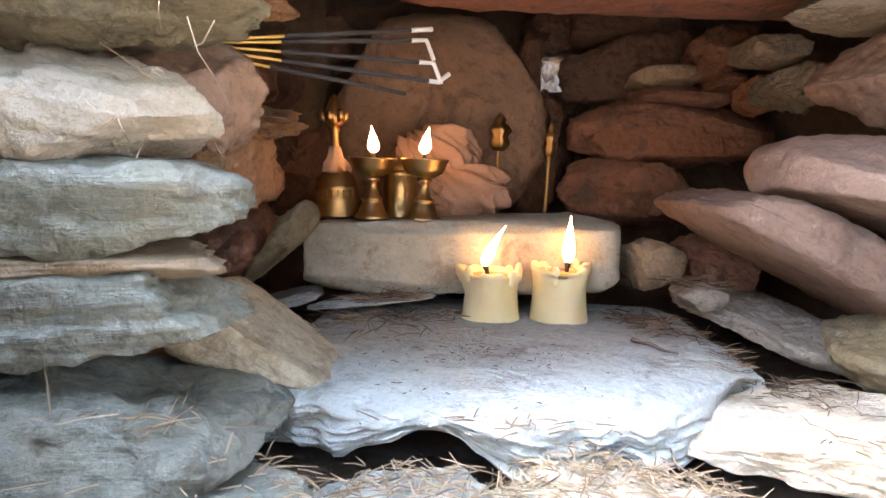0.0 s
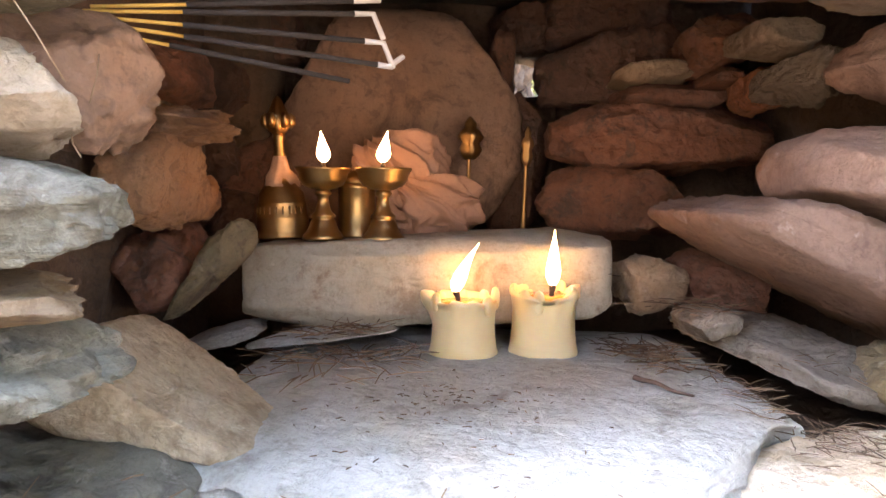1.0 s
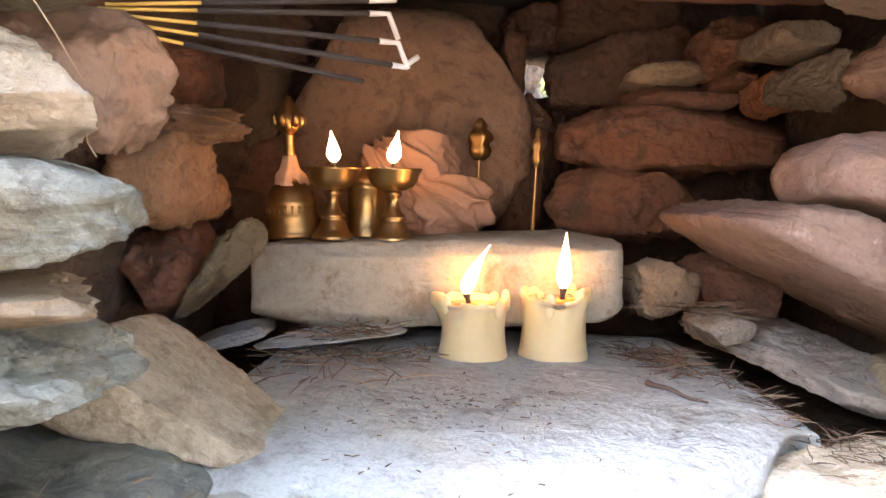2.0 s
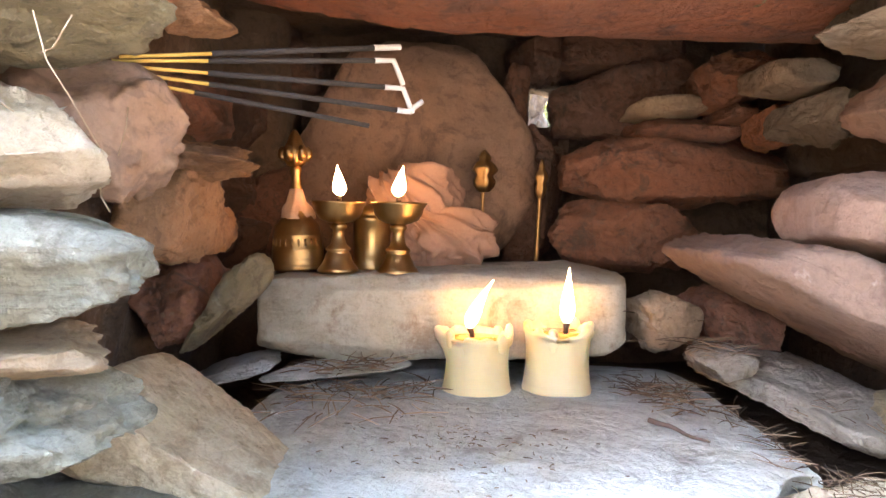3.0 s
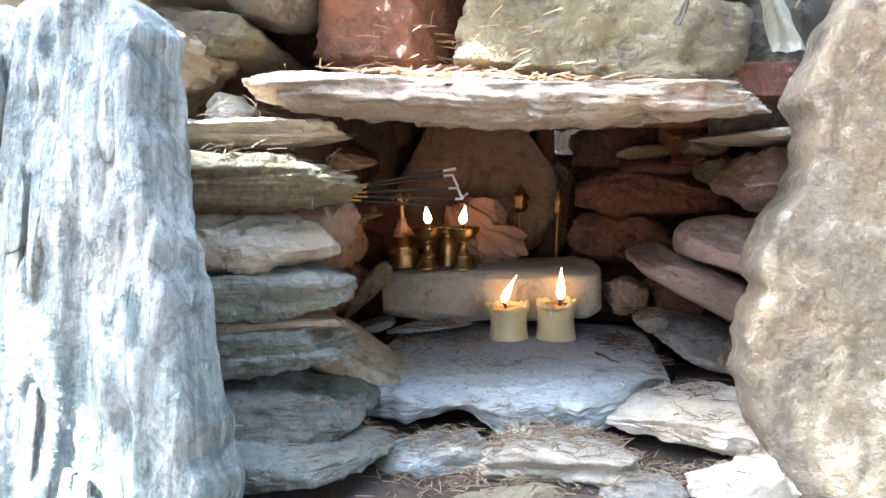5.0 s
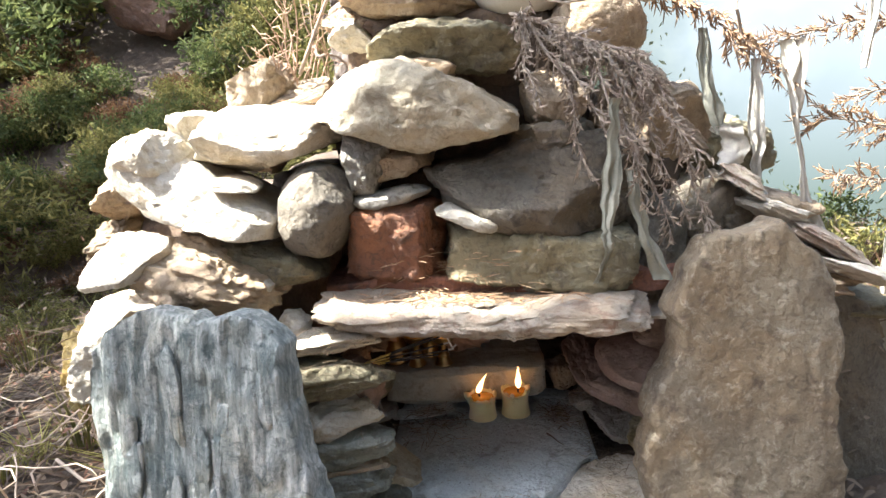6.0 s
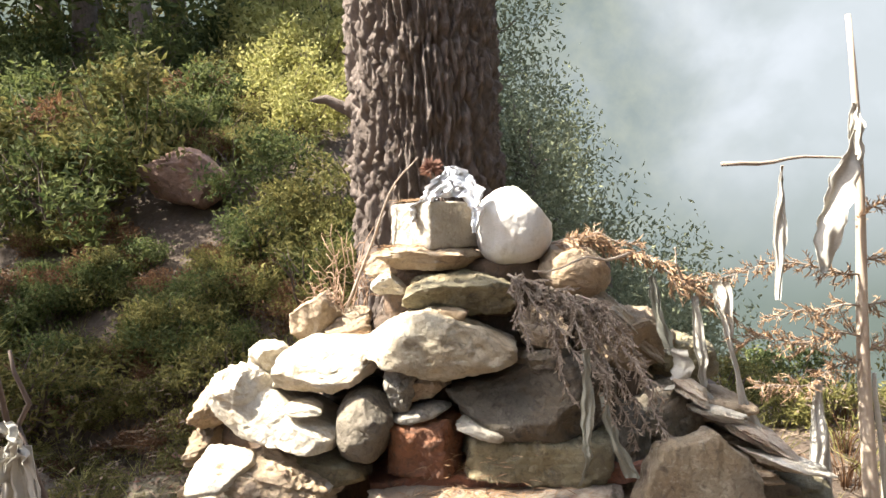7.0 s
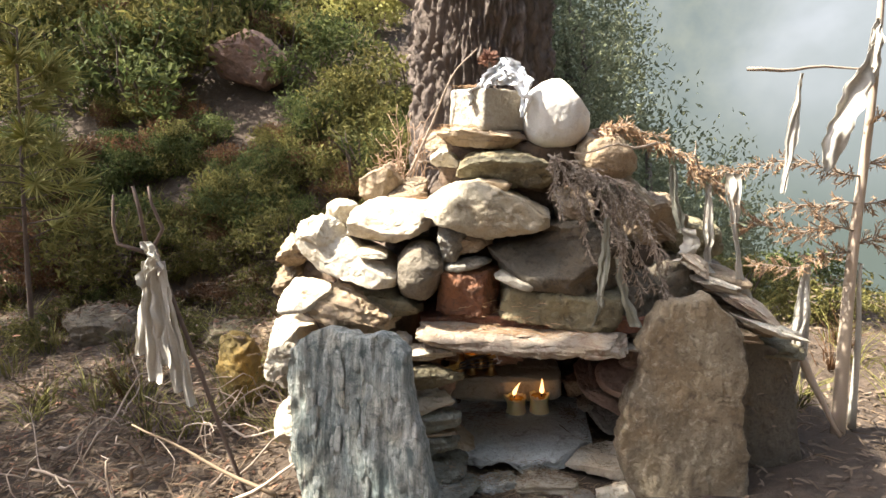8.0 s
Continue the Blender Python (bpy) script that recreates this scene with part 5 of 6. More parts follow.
def grass_tuft(seed, blades, h, mat):
    lr = random.Random(seed)
    pieces = []
    for _ in range(blades):
        a = lr.uniform(0, 6.28)
        r = lr.uniform(0.0, 0.05)
        base = Vector((math.cos(a) * r, math.sin(a) * r, -0.01))
        out = Vector((math.cos(a + lr.uniform(-0.8, 0.8)), math.sin(a + lr.uniform(-0.8, 0.8)), 0)) * lr.uniform(0.02, 0.10)
        top = base + out + Vector((0, 0, h * lr.uniform(0.4, 1.0)))
        pieces.append(tube([base, base.lerp(top, 0.55) - out * 0.2, top + out * 0.3], [0.0022, 0.0016, 0.0004], 3))
    return mesh_from("grass_tuft", *joined(pieces), mat)


grass = [grass_tuft(1, 40, 0.16, LEAF["olive"]), grass_tuft(2, 34, 0.22, LEAF["olive"]), grass_tuft(3, 30, 0.18, LEAF["rust"]), grass_tuft(4, 26, 0.14, LEAF["lime"])]
for i in range(150):
    x, y = (rng.uniform(-3.4, -0.75), rng.uniform(0.2, 2.3)) if i < 105 else (rng.uniform(0.85, 2.6), rng.uniform(0.4, 2.2))
    if math.hypot(x + 0.17, y - 1.62) > 0.5:
        thing("grass_tuft", grass[(i * 7) % 4 if i % 5 else 3], pose(x, y, height_at(x, y), 0, 0, rng.uniform(0, 360)), "tuft of dry grass on the ground", "grass", "grass tufts")


# ---------------------------------------------------------------- dry branches, rags, litter
bpy.context.view_layer.update()
_deps = bpy.context.evaluated_depsgraph_get()


def drop(x, y, top=3.0):
    """Where something let fall at (x, y) from that height comes to rest."""
    hit, place, normal, _, ob, _ = scene.ray_cast(_deps, Vector((x, y, top)), Vector((0, 0, -1)))
    return place if hit else Vector((x, y, height_at(x, y)))


MAT["dry"] = leaf_mat("dry brown needles", (0.26, 0.155, 0.085), (0.48, 0.33, 0.20), 0.2, 0.8)
MAT["dry_grey"] = leaf_mat("dry grey-brown needles", (0.20, 0.155, 0.12), (0.44, 0.36, 0.27), 0.2, 0.8)
MAT["litter"] = leaf_mat("dark needle litter", (0.07, 0.05, 0.035), (0.22, 0.16, 0.105), 0.1, 0.9)
MAT["straw"] = leaf_mat("straw litter", (0.16, 0.115, 0.075), (0.34, 0.26, 0.17), 0.15, 0.8)
MAT["rag"] = soft_mat("greyish white rag", (0.50, 0.47, 0.40), (0.36, 0.34, 0.29), 160.0, 0.85, 0.4, 0.001)
MAT["scarf"] = soft_mat("clean white gauze", (0.80, 0.81, 0.82), (0.68, 0.70, 0.72), 160.0, 0.8, 0.4, 0.001)
MAT["rusty_twig"] = soft_mat("rusty dry twig", (0.26, 0.16, 0.10), (0.40, 0.28, 0.19), 90.0, 0.9, 0.4, 0.001)
# Weathered grey-green; the shade these rags hang in is put in too.
MAT["old_rag"] = soft_mat("weathered, shade-darkened rag", (0.30, 0.29, 0.23), (0.20, 0.20, 0.155), 160.0, 0.9, 0.4, 0.001)
MAT["pole"] = soft_mat("weathered pole wood", (0.36, 0.27, 0.19), (0.50, 0.42, 0.33), 40.0, 0.85, 0.5, 0.002, stretch=(1, 1, 0.15))


def needle(a, b, r):
    return tube([a, a.lerp(b, 0.5), b], [r, r * 0.9, r * 0.25], 3)


def spray(points, seed, length=0.05, step=0.007, needle_len=0.018, droop=0.3, r=0.0015, wood=0.0032, spread=1.0):
    """A dead conifer twig: stem, side twigs on alternate sides, each set with short needles. Returns (wood, needles)."""
    lr = random.Random(seed)
    pts = [Vector(p) for p in points]
    woodp = [tube(pts, [wood * (1 - 0.75 * i / (len(pts) - 1)) for i in range(len(pts))], 6)]
    need = []
    total = sum((pts[i + 1] - pts[i]).length for i in range(len(pts) - 1))
    n = int(total / step)
    for i in range(2, n):
        s = i / n * (len(pts) - 1)
        j = min(int(s), len(pts) - 2)
        p = pts[j].lerp(pts[j + 1], s - j)
        d = (pts[j + 1] - pts[j]).normalized()
        side = d.cross(Vector((lr.uniform(-1, 1), lr.uniform(-1, 1), lr.uniform(-1, 1)))).normalized()
        ln = length * lr.uniform(0.5, 1.1) * (1 - 0.5 * i / n)
        v = (d * 0.8 + side * 0.8 * spread + Vector((0, 0, -droop))).normalized()
        end = p + v * ln
        woodp.append(tube([p, p.lerp(end, 0.5) + Vector((0, 0, 0.003)), end], [wood * 0.45, wood * 0.35, wood * 0.2], 4))
        m = max(3, int(ln / 0.0045))
        for q in range(m):
            b = p.lerp(end, (q + 0.5) / m)
            w = (v * 0.8 + Vector((lr.uniform(-1, 1), lr.uniform(-1, 1), lr.uniform(-1, 1))) * 0.75).normalized()
            need.append(needle(b, b + w * needle_len * lr.uniform(0.6, 1.2), r))
    return joined(woodp), joined(need)


def dry_branch(sprays, label, needles="dry", name="dry_branch"):
    b = holder(name, Matrix.Identity(4), label, "branch", "dry branches")
    w, f = zip(*sprays)
    part("wood", mesh_from("wood", *joined(w), MAT["twig"], True), b)
    part("needles", mesh_from("needles", *joined(f), MAT[needles]), b)
    return b


# the branch that lies over the pile and hangs down its face
hang = []
for i in range(11):
    q = i / 10
    a = (0.05 + 0.19 * q, 0.13, 1.19 - 0.075 * q)
    b = (0.08 + 0.26 * q + 0.03 * (i % 3), -0.01 + 0.02 * (i % 2), 1.04 - 0.17 * q - 0.035 * (i % 4) * (0.4 + q))
    hang.append(spray(bend(a, b, -0.035, 0.012, 8, 100 + i), 100 + i, 0.055, 0.0075, 0.013, droop=0.55, r=0.0017))
dry_branch(hang, "dead grey-brown conifer sprays hanging over the pile", "dry_grey")
arch = [spray(bend((0.17, 0.24, 1.245), (0.50, 0.24, 1.12), -0.05, 0.01, 10, 11), 11, 0.06, 0.006, 0.022, droop=0.8, r=0.0018),
        spray(bend((0.44, 0.24, 1.16), (0.60, 0.24, 1.03), -0.02, 0.01, 8, 12), 12, 0.07, 0.006, 0.022, droop=1.0, r=0.0018),
        spray(bend((0.22, 0.22, 1.25), (0.38, 0.2, 1.22), -0.02, 0.01, 8, 13), 13, 0.05, droop=0.2)]
dry_branch(arch, "arching dead branch with rusty needles above the pile")
side = [spray(bend((0.95, 0.30, 1.10), (0.50, 0.24, 1.12), -0.03, 0.012, 10, 21), 21, 0.06, droop=0.2),
        spray(bend((0.95, 0.30, 0.94), (0.60, 0.22, 0.96), -0.01, 0.012, 10, 22), 22, 0.08, droop=0.1),
        spray(bend((0.95, 0.30, 0.88), (0.62, 0.16, 0.87), 0.01, 0.012, 10, 23), 23, 0.07, droop=0.1),
        spray(bend((0.95, 0.30, 1.02), (0.72, 0.34, 0.99), -0.01, 0.012, 8, 24), 24, 0.06, droop=0.1),
        spray(bend((0.95, 0.30, 0.90), (1.30, 0.26, 0.93), -0.01, 0.012, 8, 25), 25, 0.07, droop=0.1),
        spray(bend((0.95, 0.30, 1.12), (1.25, 0.30, 1.18), -0.01, 0.012, 8, 26), 26, 0.06, droop=0.1),
        spray(bend((0.95, 0.30, 1.22), (1.10, 0.30, 1.33), -0.01, 0.01, 6, 27), 27, 0.04, droop=0.1),
        spray(bend((0.95, 0.30, 1.02), (1.22, 0.33, 1.02), -0.01, 0.01, 6, 28), 28, 0.06, droop=0.1)]
sap = holder("dead_sapling", pose(0, 0, 0), "dead young conifer with bare pole and rusty needle sprays", "tree")
w, f = zip(*side)
part("pole", mesh_from("pole", *tube(bend((0.965, 0.30, GROUND - 0.05), (0.952, 0.30, 1.75), 0, 0.008, 12, 5), [0.022 - 0.0013 * i for i in range(13)], 10), MAT["pole"], True), sap)
part("side_branch", mesh_from("side_branch", *joined(w), MAT["twig"], True), sap)
part("needles", mesh_from("needles", *joined(f), MAT["dry"]), sap)

# bare sticks
def stick(a, b, r, label, mat="twig", sag=0.0, wander=0.006, seed=0, steps=8, taper=0.6):
    pts = bend(a, b, sag, wander, steps, seed)
    me = mesh_from("stick", *tube(pts, [r * (1 - taper * i / steps) for i in range(steps + 1)], 7), MAT[mat], True)
    return thing("stick", me, None, label, "stick", "loose sticks")


stick((1.02, 0.33, GROUND), (0.985, 0.31, 0.84), 0.013, "pale split stick standing beside the pole", "rag", seed=2)
stick((0.60, 0.25, 1.405), (0.95, 0.28, 1.40), 0.006, "bare dry twig across the pole", seed=3)
stick((0.78, 0.2, 0.60), (0.92, 0.2, 0.34), 0.014, "pale weathered stick leaning on the stones", "pole", seed=4)
stick((0.35, 0.2, 1.21), (0.10, 0.06, 1.20), 0.004, "thin bleached twig lying on the branch", "pole", seed=6, wander=0.01)
stick((0.481, 0.22, 1.120), (0.458, 0.20, 1.215), 0.004, "curled bare twig standing on the branch", seed=7, wander=0.012)
stick((-0.355, 0.30, 1.12), (-0.14, 0.30, 1.487), 0.0042, "thin arching dry stem rising beside the capstone", sag=-0.035, seed=8, wander=0.010, steps=12)
stick((-0.27, 0.36, 1.0), (-0.22, 0.42, 1.30), 0.003, "thin dry stem beside the capstone", seed=9, wander=0.02)
stick((-0.34, 0.40, 1.18), (-0.24, 0.40, 1.10), 0.004, "crooked dry twig on the pile", seed=10, wander=0.015)
for i in range(9):
    x = -0.75 - 0.13 * i
    rr = random.Random(i)
    a = (x, rr.uniform(-0.15, 0.3), 0)
    b = (x + rr.uniform(-0.35, 0.4), a[1] + rr.uniform(-0.3, 0.3), 0)
    stick((*a[:2], height_at(*a[:2]) + 0.02), (*b[:2], height_at(*b[:2]) + rr.uniform(0.05, 0.25)), 0.005, "crooked dry branch lying on the ground", seed=40 + i, wander=0.04, sag=-0.03)
for i in range(30):
    rr = random.Random(500 + i)
    x, y = rr.uniform(-1.5, -0.72), rr.uniform(-0.3, 0.5)
    a = rr.uniform(0, 6.28)
    ln = rr.uniform(0.2, 0.5)
    e = (x + math.cos(a) * ln, y + math.sin(a) * ln * 0.6)
    if e[0] < -0.66:
        stick((x, y, height_at(x, y) + 0.005), (*e, height_at(*e) + rr.uniform(0.02, 0.16)), rr.uniform(0.002, 0.004), "thin curved dry stem on the ground", ("twig", "pole", "dark_twig")[i % 3], sag=-rr.uniform(0.02, 0.08), seed=500 + i, wander=0.03)
stick((-0.66, -0.2, 0.36), (-1.08, -0.1, 0.50), 0.006, "bleached stick leaning on the pile", "straw", seed=60, wander=0.004)
stick((-0.92, -0.2, 0.24), (-0.60, -0.22, 0.46), 0.008, "bleached stick leaning on the pile", "pole", seed=61, wander=0.01)


# ---------------------------------------------------------------- rags
def rag(points, widths, label, mat="rag", seed=0, folds=3.0, name="rag", thick=0.0016, depth=0.4):
    """A hanging strip of cloth: a rippled ribbon with thickness, along points from top to bottom."""
    lr = random.Random(seed)
    pts = [Vector(p) for p in points]
    rows, cols = 8 * (len(pts) - 1), 11
    ph = lr.uniform(0, 6.28)
    front = []
    for r in range(rows + 1):
        s = r / rows * (len(pts) - 1)
        j = min(int(s), len(pts) - 2)
        p = pts[j].lerp(pts[j + 1], s - j)
        wd = widths[j] + (widths[j + 1] - widths[j]) * (s - j)
        twist = 0.8 * math.sin(ph + s * 1.9)
        for c in range(cols):
            u = c / (cols - 1) - 0.5
            fold = math.sin(u * folds * 4.2 + ph + s * 0.9 + 1.5 * noise.noise(Vector((u * 2, s * 1.5, seed)))) * wd * depth * 0.30 + 0.30 * wd * noise.noise(Vector((u * 3, s * 2, seed)))
            edge = 0.28 * wd * noise.noise(Vector((u * 1.5, s * 3, seed + 5))) + 0.003 * noise.noise(Vector((u * 2, s * 15, seed + 5)))
            front.append(p + Vector((u * wd * math.cos(twist) + edge, u * wd * math.sin(twist) + fold, 0.004 * noise.noise(Vector((u * 6, s, seed))))))
    m = (rows + 1) * cols
    verts = front + [v + Vector((0, thick, 0)) for v in front]
    faces = []
    for r in range(rows):
        for c in range(cols - 1):
            q = (r * cols + c, r * cols + c + 1, (r + 1) * cols + c + 1, (r + 1) * cols + c)
            faces.append(q[::-1])
            faces.append(tuple(i + m for i in q))
    edge = [(r * cols, (r + 1) * cols) for r in range(rows)] + [((r + 1) * cols + cols - 1, r * cols + cols - 1) for r in range(rows)]
    edge += [(c + 1, c) for c in range(cols - 1)] + [(rows * cols + c, rows * cols + c + 1) for c in range(cols - 1)]
    faces += [(a, b, b + m, a + m) for a, b in edge]
    return thing(name, mesh_from(name, verts, faces, MAT[mat], True), None, label, "cloth", "hanging rags")


rag([(0.183, -0.055, 1.045), (0.178, -0.06, 0.95), (0.168, -0.06, 0.85), (0.172, -0.06, 0.82), (0.150, -0.06, 0.765)], [0.026, 0.028, 0.026, 0.016, 0.012], "grey-green rag tied to the branch, torn at the end", "old_rag", 1)
rag([(0.225, 0.02, 0.93), (0.24, 0.0, 0.83), (0.275, 0.0, 0.745)], [0.02, 0.035, 0.03], "grey rag with its shade put in the colour", "old_rag", 2)
rag([(0.748, 0.25, 1.39), (0.738, 0.25, 1.25), (0.720, 0.25, 1.06)], [0.026, 0.03, 0.014], "grey white rag hanging from the twig", "rag", 3)
rag([(0.925, 0.25, 1.46), (0.90, 0.25, 1.36), (0.86, 0.25, 1.24), (0.835, 0.25, 1.12)], [0.03, 0.06, 0.075, 0.05], "broad white rag fluttering from the pole", "rag", 4, 2.0)
rag([(0.506, 0.23, 1.09), (0.515, 0.23, 0.95), (0.512, 0.22, 0.86), (0.545, 0.20, 0.80)], [0.02, 0.028, 0.03, 0.02], "white rag hanging from the branch", "rag", 5)
rag([(0.572, 0.23, 1.12), (0.585, 0.22, 0.98), (0.60, 0.2, 0.82), (0.628, 0.17, 0.67)], [0.045, 0.032, 0.04, 0.075], "long white rag trailing on the stones", "rag", 6)
rag([(0.790, 0.22, 0.85), (0.782, 0.2, 0.70), (0.765, 0.2, 0.46)], [0.03, 0.035, 0.018], "long white rag hanging from a twig", "rag", 7)
rag([(0.800, 0.23, 0.85), (0.798, 0.21, 0.72), (0.800, 0.2, 0.52)], [0.02, 0.02, 0.01], "narrow white rag hanging from a twig", "rag", 8)
rag([(0.40, 0.2, 1.15), (0.41, 0.2, 1.05), (0.43, 0.19, 0.96)], [0.02, 0.03, 0.02], "thin grey white rag under the arching branch", "old_rag", 9)
rag([(0.44, 0.18, 0.975), (0.455, 0.17, 0.93), (0.43, 0.15, 0.895), (0.39, 0.15, 0.885)], [0.05, 0.045, 0.05, 0.03], "curled white cloth scrap on the stones", "rag", 10, 1.0)
rag([(0.952, 0.285, 1.53), (0.948, 0.28, 1.46), (0.945, 0.28, 1.36)], [0.02, 0.04, 0.03], "white rag knotted round the pole", "rag", 11)

# cloth scarf on the capstone
rag([(-0.158, 0.232, 1.325), (-0.148, 0.225, 1.360), (-0.112, 0.215, 1.388), (-0.085, 0.225, 1.42), (-0.062, 0.25, 1.452)], [0.036, 0.050, 0.056, 0.060, 0.03], "crumpled white cloth scarf draped over the capstone", "scarf", 21, 2.6, "scarf", depth=0.7)
rag([(-0.064, 0.25, 1.455), (-0.035, 0.235, 1.425), (-0.018, 0.215, 1.385), (-0.006, 0.20, 1.345), (-0.016, 0.195, 1.290)], [0.03, 0.066, 0.058, 0.036, 0.014], "crumpled white cloth scarf end hanging down the capstone", "scarf", 22, 2.6, "scarf", depth=0.7)
rag([(-0.068, 0.25, 1.440), (-0.058, 0.22, 1.405), (-0.068, 0.205, 1.378)], [0.03, 0.06, 0.07], "crumpled white cloth scarf lying on the capstone", "scarf", 23, 2.2, "scarf", depth=0.7)
lr = random.Random(77)
MAT["cone"] = soft_mat("dry brown flower head", (0.10, 0.045, 0.03), (0.22, 0.11, 0.07), 200.0, 0.9)
head = [needle(Vector((0, 0, 0)), Vector((lr.uniform(-1, 1), lr.uniform(-1, 1), lr.uniform(-0.6, 1))).normalized() * lr.uniform(0.018, 0.036), 0.0036) for _ in range(190)]
flower = holder("dried_flower", pose(-0.108, 0.29, 1.455), "dried dark red-brown flower head on a stalk", "flower")
part("flower_head", mesh_from("flower_head", *joined(head), MAT["cone"]), flower)
part("stalk", mesh_from("stalk", *tube(bend((0.02, 0, -0.10), (0, 0, 0), 0, 0.004, 5, 2), 0.005, 6), MAT["dark_twig"], True), flower)

# twiggy dry bush growing against the top of the pile
wood = []
for i in range(22):
    a = Vector((lr.uniform(-0.42, -0.33), lr.uniform(0.34, 0.42), 1.02))
    b = Vector((lr.uniform(-0.50, -0.26), lr.uniform(0.28, 0.46), lr.uniform(1.12, 1.34)))
    pts = bend(a, b, -0.01, 0.016, 7, 900 + i)
    wood.append(tube(pts, [0.0024 - 0.00022 * k for k in range(8)], 5))
    for k in (3, 4, 5, 6):
        e = pts[k] + Vector((lr.uniform(-1, 1), lr.uniform(-1, 1), lr.uniform(-0.6, 1))).normalized() * lr.uniform(0.02, 0.06)
        wood.append(tube(bend(pts[k], e, -0.004, 0.004, 3, i * 9 + k), [0.0014, 0.0012, 0.0009, 0.0005], 4))
bare = holder("dry_bush", Matrix.Identity(4), "leafless rusty brown twiggy bush against the pile", "bush")
part("twig_tangle", mesh_from("twig_tangle", *joined(wood), MAT["rusty_twig"], True), bare)

# rag on a stick beside the shrine
flag = holder("rag_on_stick", pose(0, 0, 0), "white rag tied to the top of a thin leaning stick", "flag")
part("stick", mesh_from("stick", *tube(bend((-0.73, -0.14, 0.20), (-0.938, -0.14, 1.00), 0, 0.006, 10, 3), 0.006, 7), MAT["dark_twig"], True), flag)
wrap = rag([(-0.955, -0.155, 1.015), (-0.935, -0.16, 0.985), (-0.942, -0.155, 0.945), (-0.955, -0.15, 0.90)], [0.018, 0.05, 0.062, 0.05], "", "rag", 41, 3.0, "wrapped_cloth", depth=0.9)
wrap.parent = flag
for key in ("label", "category", "group"):
    if key in wrap:
        del wrap[key]
for i, (x0, x1, x2, z2, wd) in enumerate(((-0.956, -0.985, -0.998, 0.72, 0.022), (-0.946, -0.962, -0.972, 0.645, 0.026), (-0.938, -0.936, -0.938, 0.69, 0.028), (-0.930, -0.918, -0.908, 0.62, 0.024), (-0.922, -0.900, -0.880, 0.58, 0.016))):
    r = rag([(x0, -0.15, 0.965), (x1, -0.155, 0.83), (x2, -0.15, z2)], [0.026, wd * 1.35, wd * 1.7], "", "rag", 30 + i, 2.0, "cloth")
    r.parent = flag
    for key in ("label", "category", "group"):
        if key in r:
            del r[key]
for line in [[(-0.956, -0.14, 0.988), (-0.966, -0.14, 1.095), (-0.975, -0.14, 1.151)], [(-0.947, -0.14, 0.988), (-0.911, -0.14, 1.045), (-0.933, -0.14, 1.109), (-0.936, -0.14, 1.150)], [(-0.956, -0.14, 0.984), (-1.032, -0.14, 1.008), (-1.037, -0.14, 1.061), (-1.028, -0.14, 1.131)]]:
    part("twig", mesh_from("twig", *tube(line, [0.006 - 0.001 * i for i in range(len(line))], 6), MAT["dark_twig"], True), flag, None, "bare forked twig")


# ---------------------------------------------------------------- pine seedling with long needles
def seedling(at, h, seed):
    t = holder("pine_seedling", pose(*at), "slender young pine with tufts of long green needles", "tree")
    lr = random.Random(seed)
    part("stem", mesh_from("stem", *tube(bend((0, 0, 0), (0.16, 0, h), 0, 0.02, 8, seed), [0.014 - 0.0013 * i for i in range(9)], 7), MAT["dark_twig"], True), t)
    twigs, blades = [], []
    for i in range(26):
        z = h * (0.35 + 0.65 * i / 25)
        base = Vector((0.16 * z / h, 0, z))
        a = lr.uniform(0, 6.28)
        ln = 0.30 * (1.15 - z / h) + 0.06
        end = base + Vector((math.cos(a) * ln, math.sin(a) * ln, 0.06))
        twigs.append(tube([base, base.lerp(end, 0.6) - Vector((0, 0, 0.01)), end], [0.004, 0.003, 0.002], 5))
        for j in range(60):
            b = base.lerp(end, lr.uniform(0.55, 1.0))
            v = ((end - base).normalized() * 0.7 + Vector((lr.uniform(-1, 1), lr.uniform(-1, 1), lr.uniform(-0.8, 0.9)))).normalized()
            blades.append(needle(b, b + v * lr.uniform(0.07, 0.15), 0.0038))
    part("twigs", mesh_from("twigs", *joined(twigs), MAT["dark_twig"], True), t)
    part("needles", mesh_from("needles", *joined(blades), LEAF["lime"]), t)


seedling((-2.33, 1.2, height_at(-2.33, 1.2)), 1.45, 3)

# ---------------------------------------------------------------- needle litter
def litter(name, label, count, where, length, r, mat, seed, lift=0.002, top=3.0, tiltz=0.25, kind="stuff"):
    lr = random.Random(seed)
    pieces = []
    for _ in range(count):
        x, y = where(lr)
        p = drop(x, y, top)
        a = lr.uniform(0, 6.28)
        ln = length * lr.uniform(0.5, 1.3)
        d = Vector((math.cos(a), math.sin(a), lr.uniform(-0.3, 1) * tiltz)).normalized()
        p = p + Vector((0, 0, lift + lr.uniform(0, lift * 2)))
        mid = p + d * ln * 0.5 + Vector((lr.uniform(-1, 1), lr.uniform(-1, 1), 0.5)) * ln * 0.06
        pieces.append(tube([p, mid, p + d * ln], [r, r, r * 0.6], 3))
    return thing(name, mesh_from(name, *joined(pieces), MAT[mat]), None, label, "litter", kind=kind)


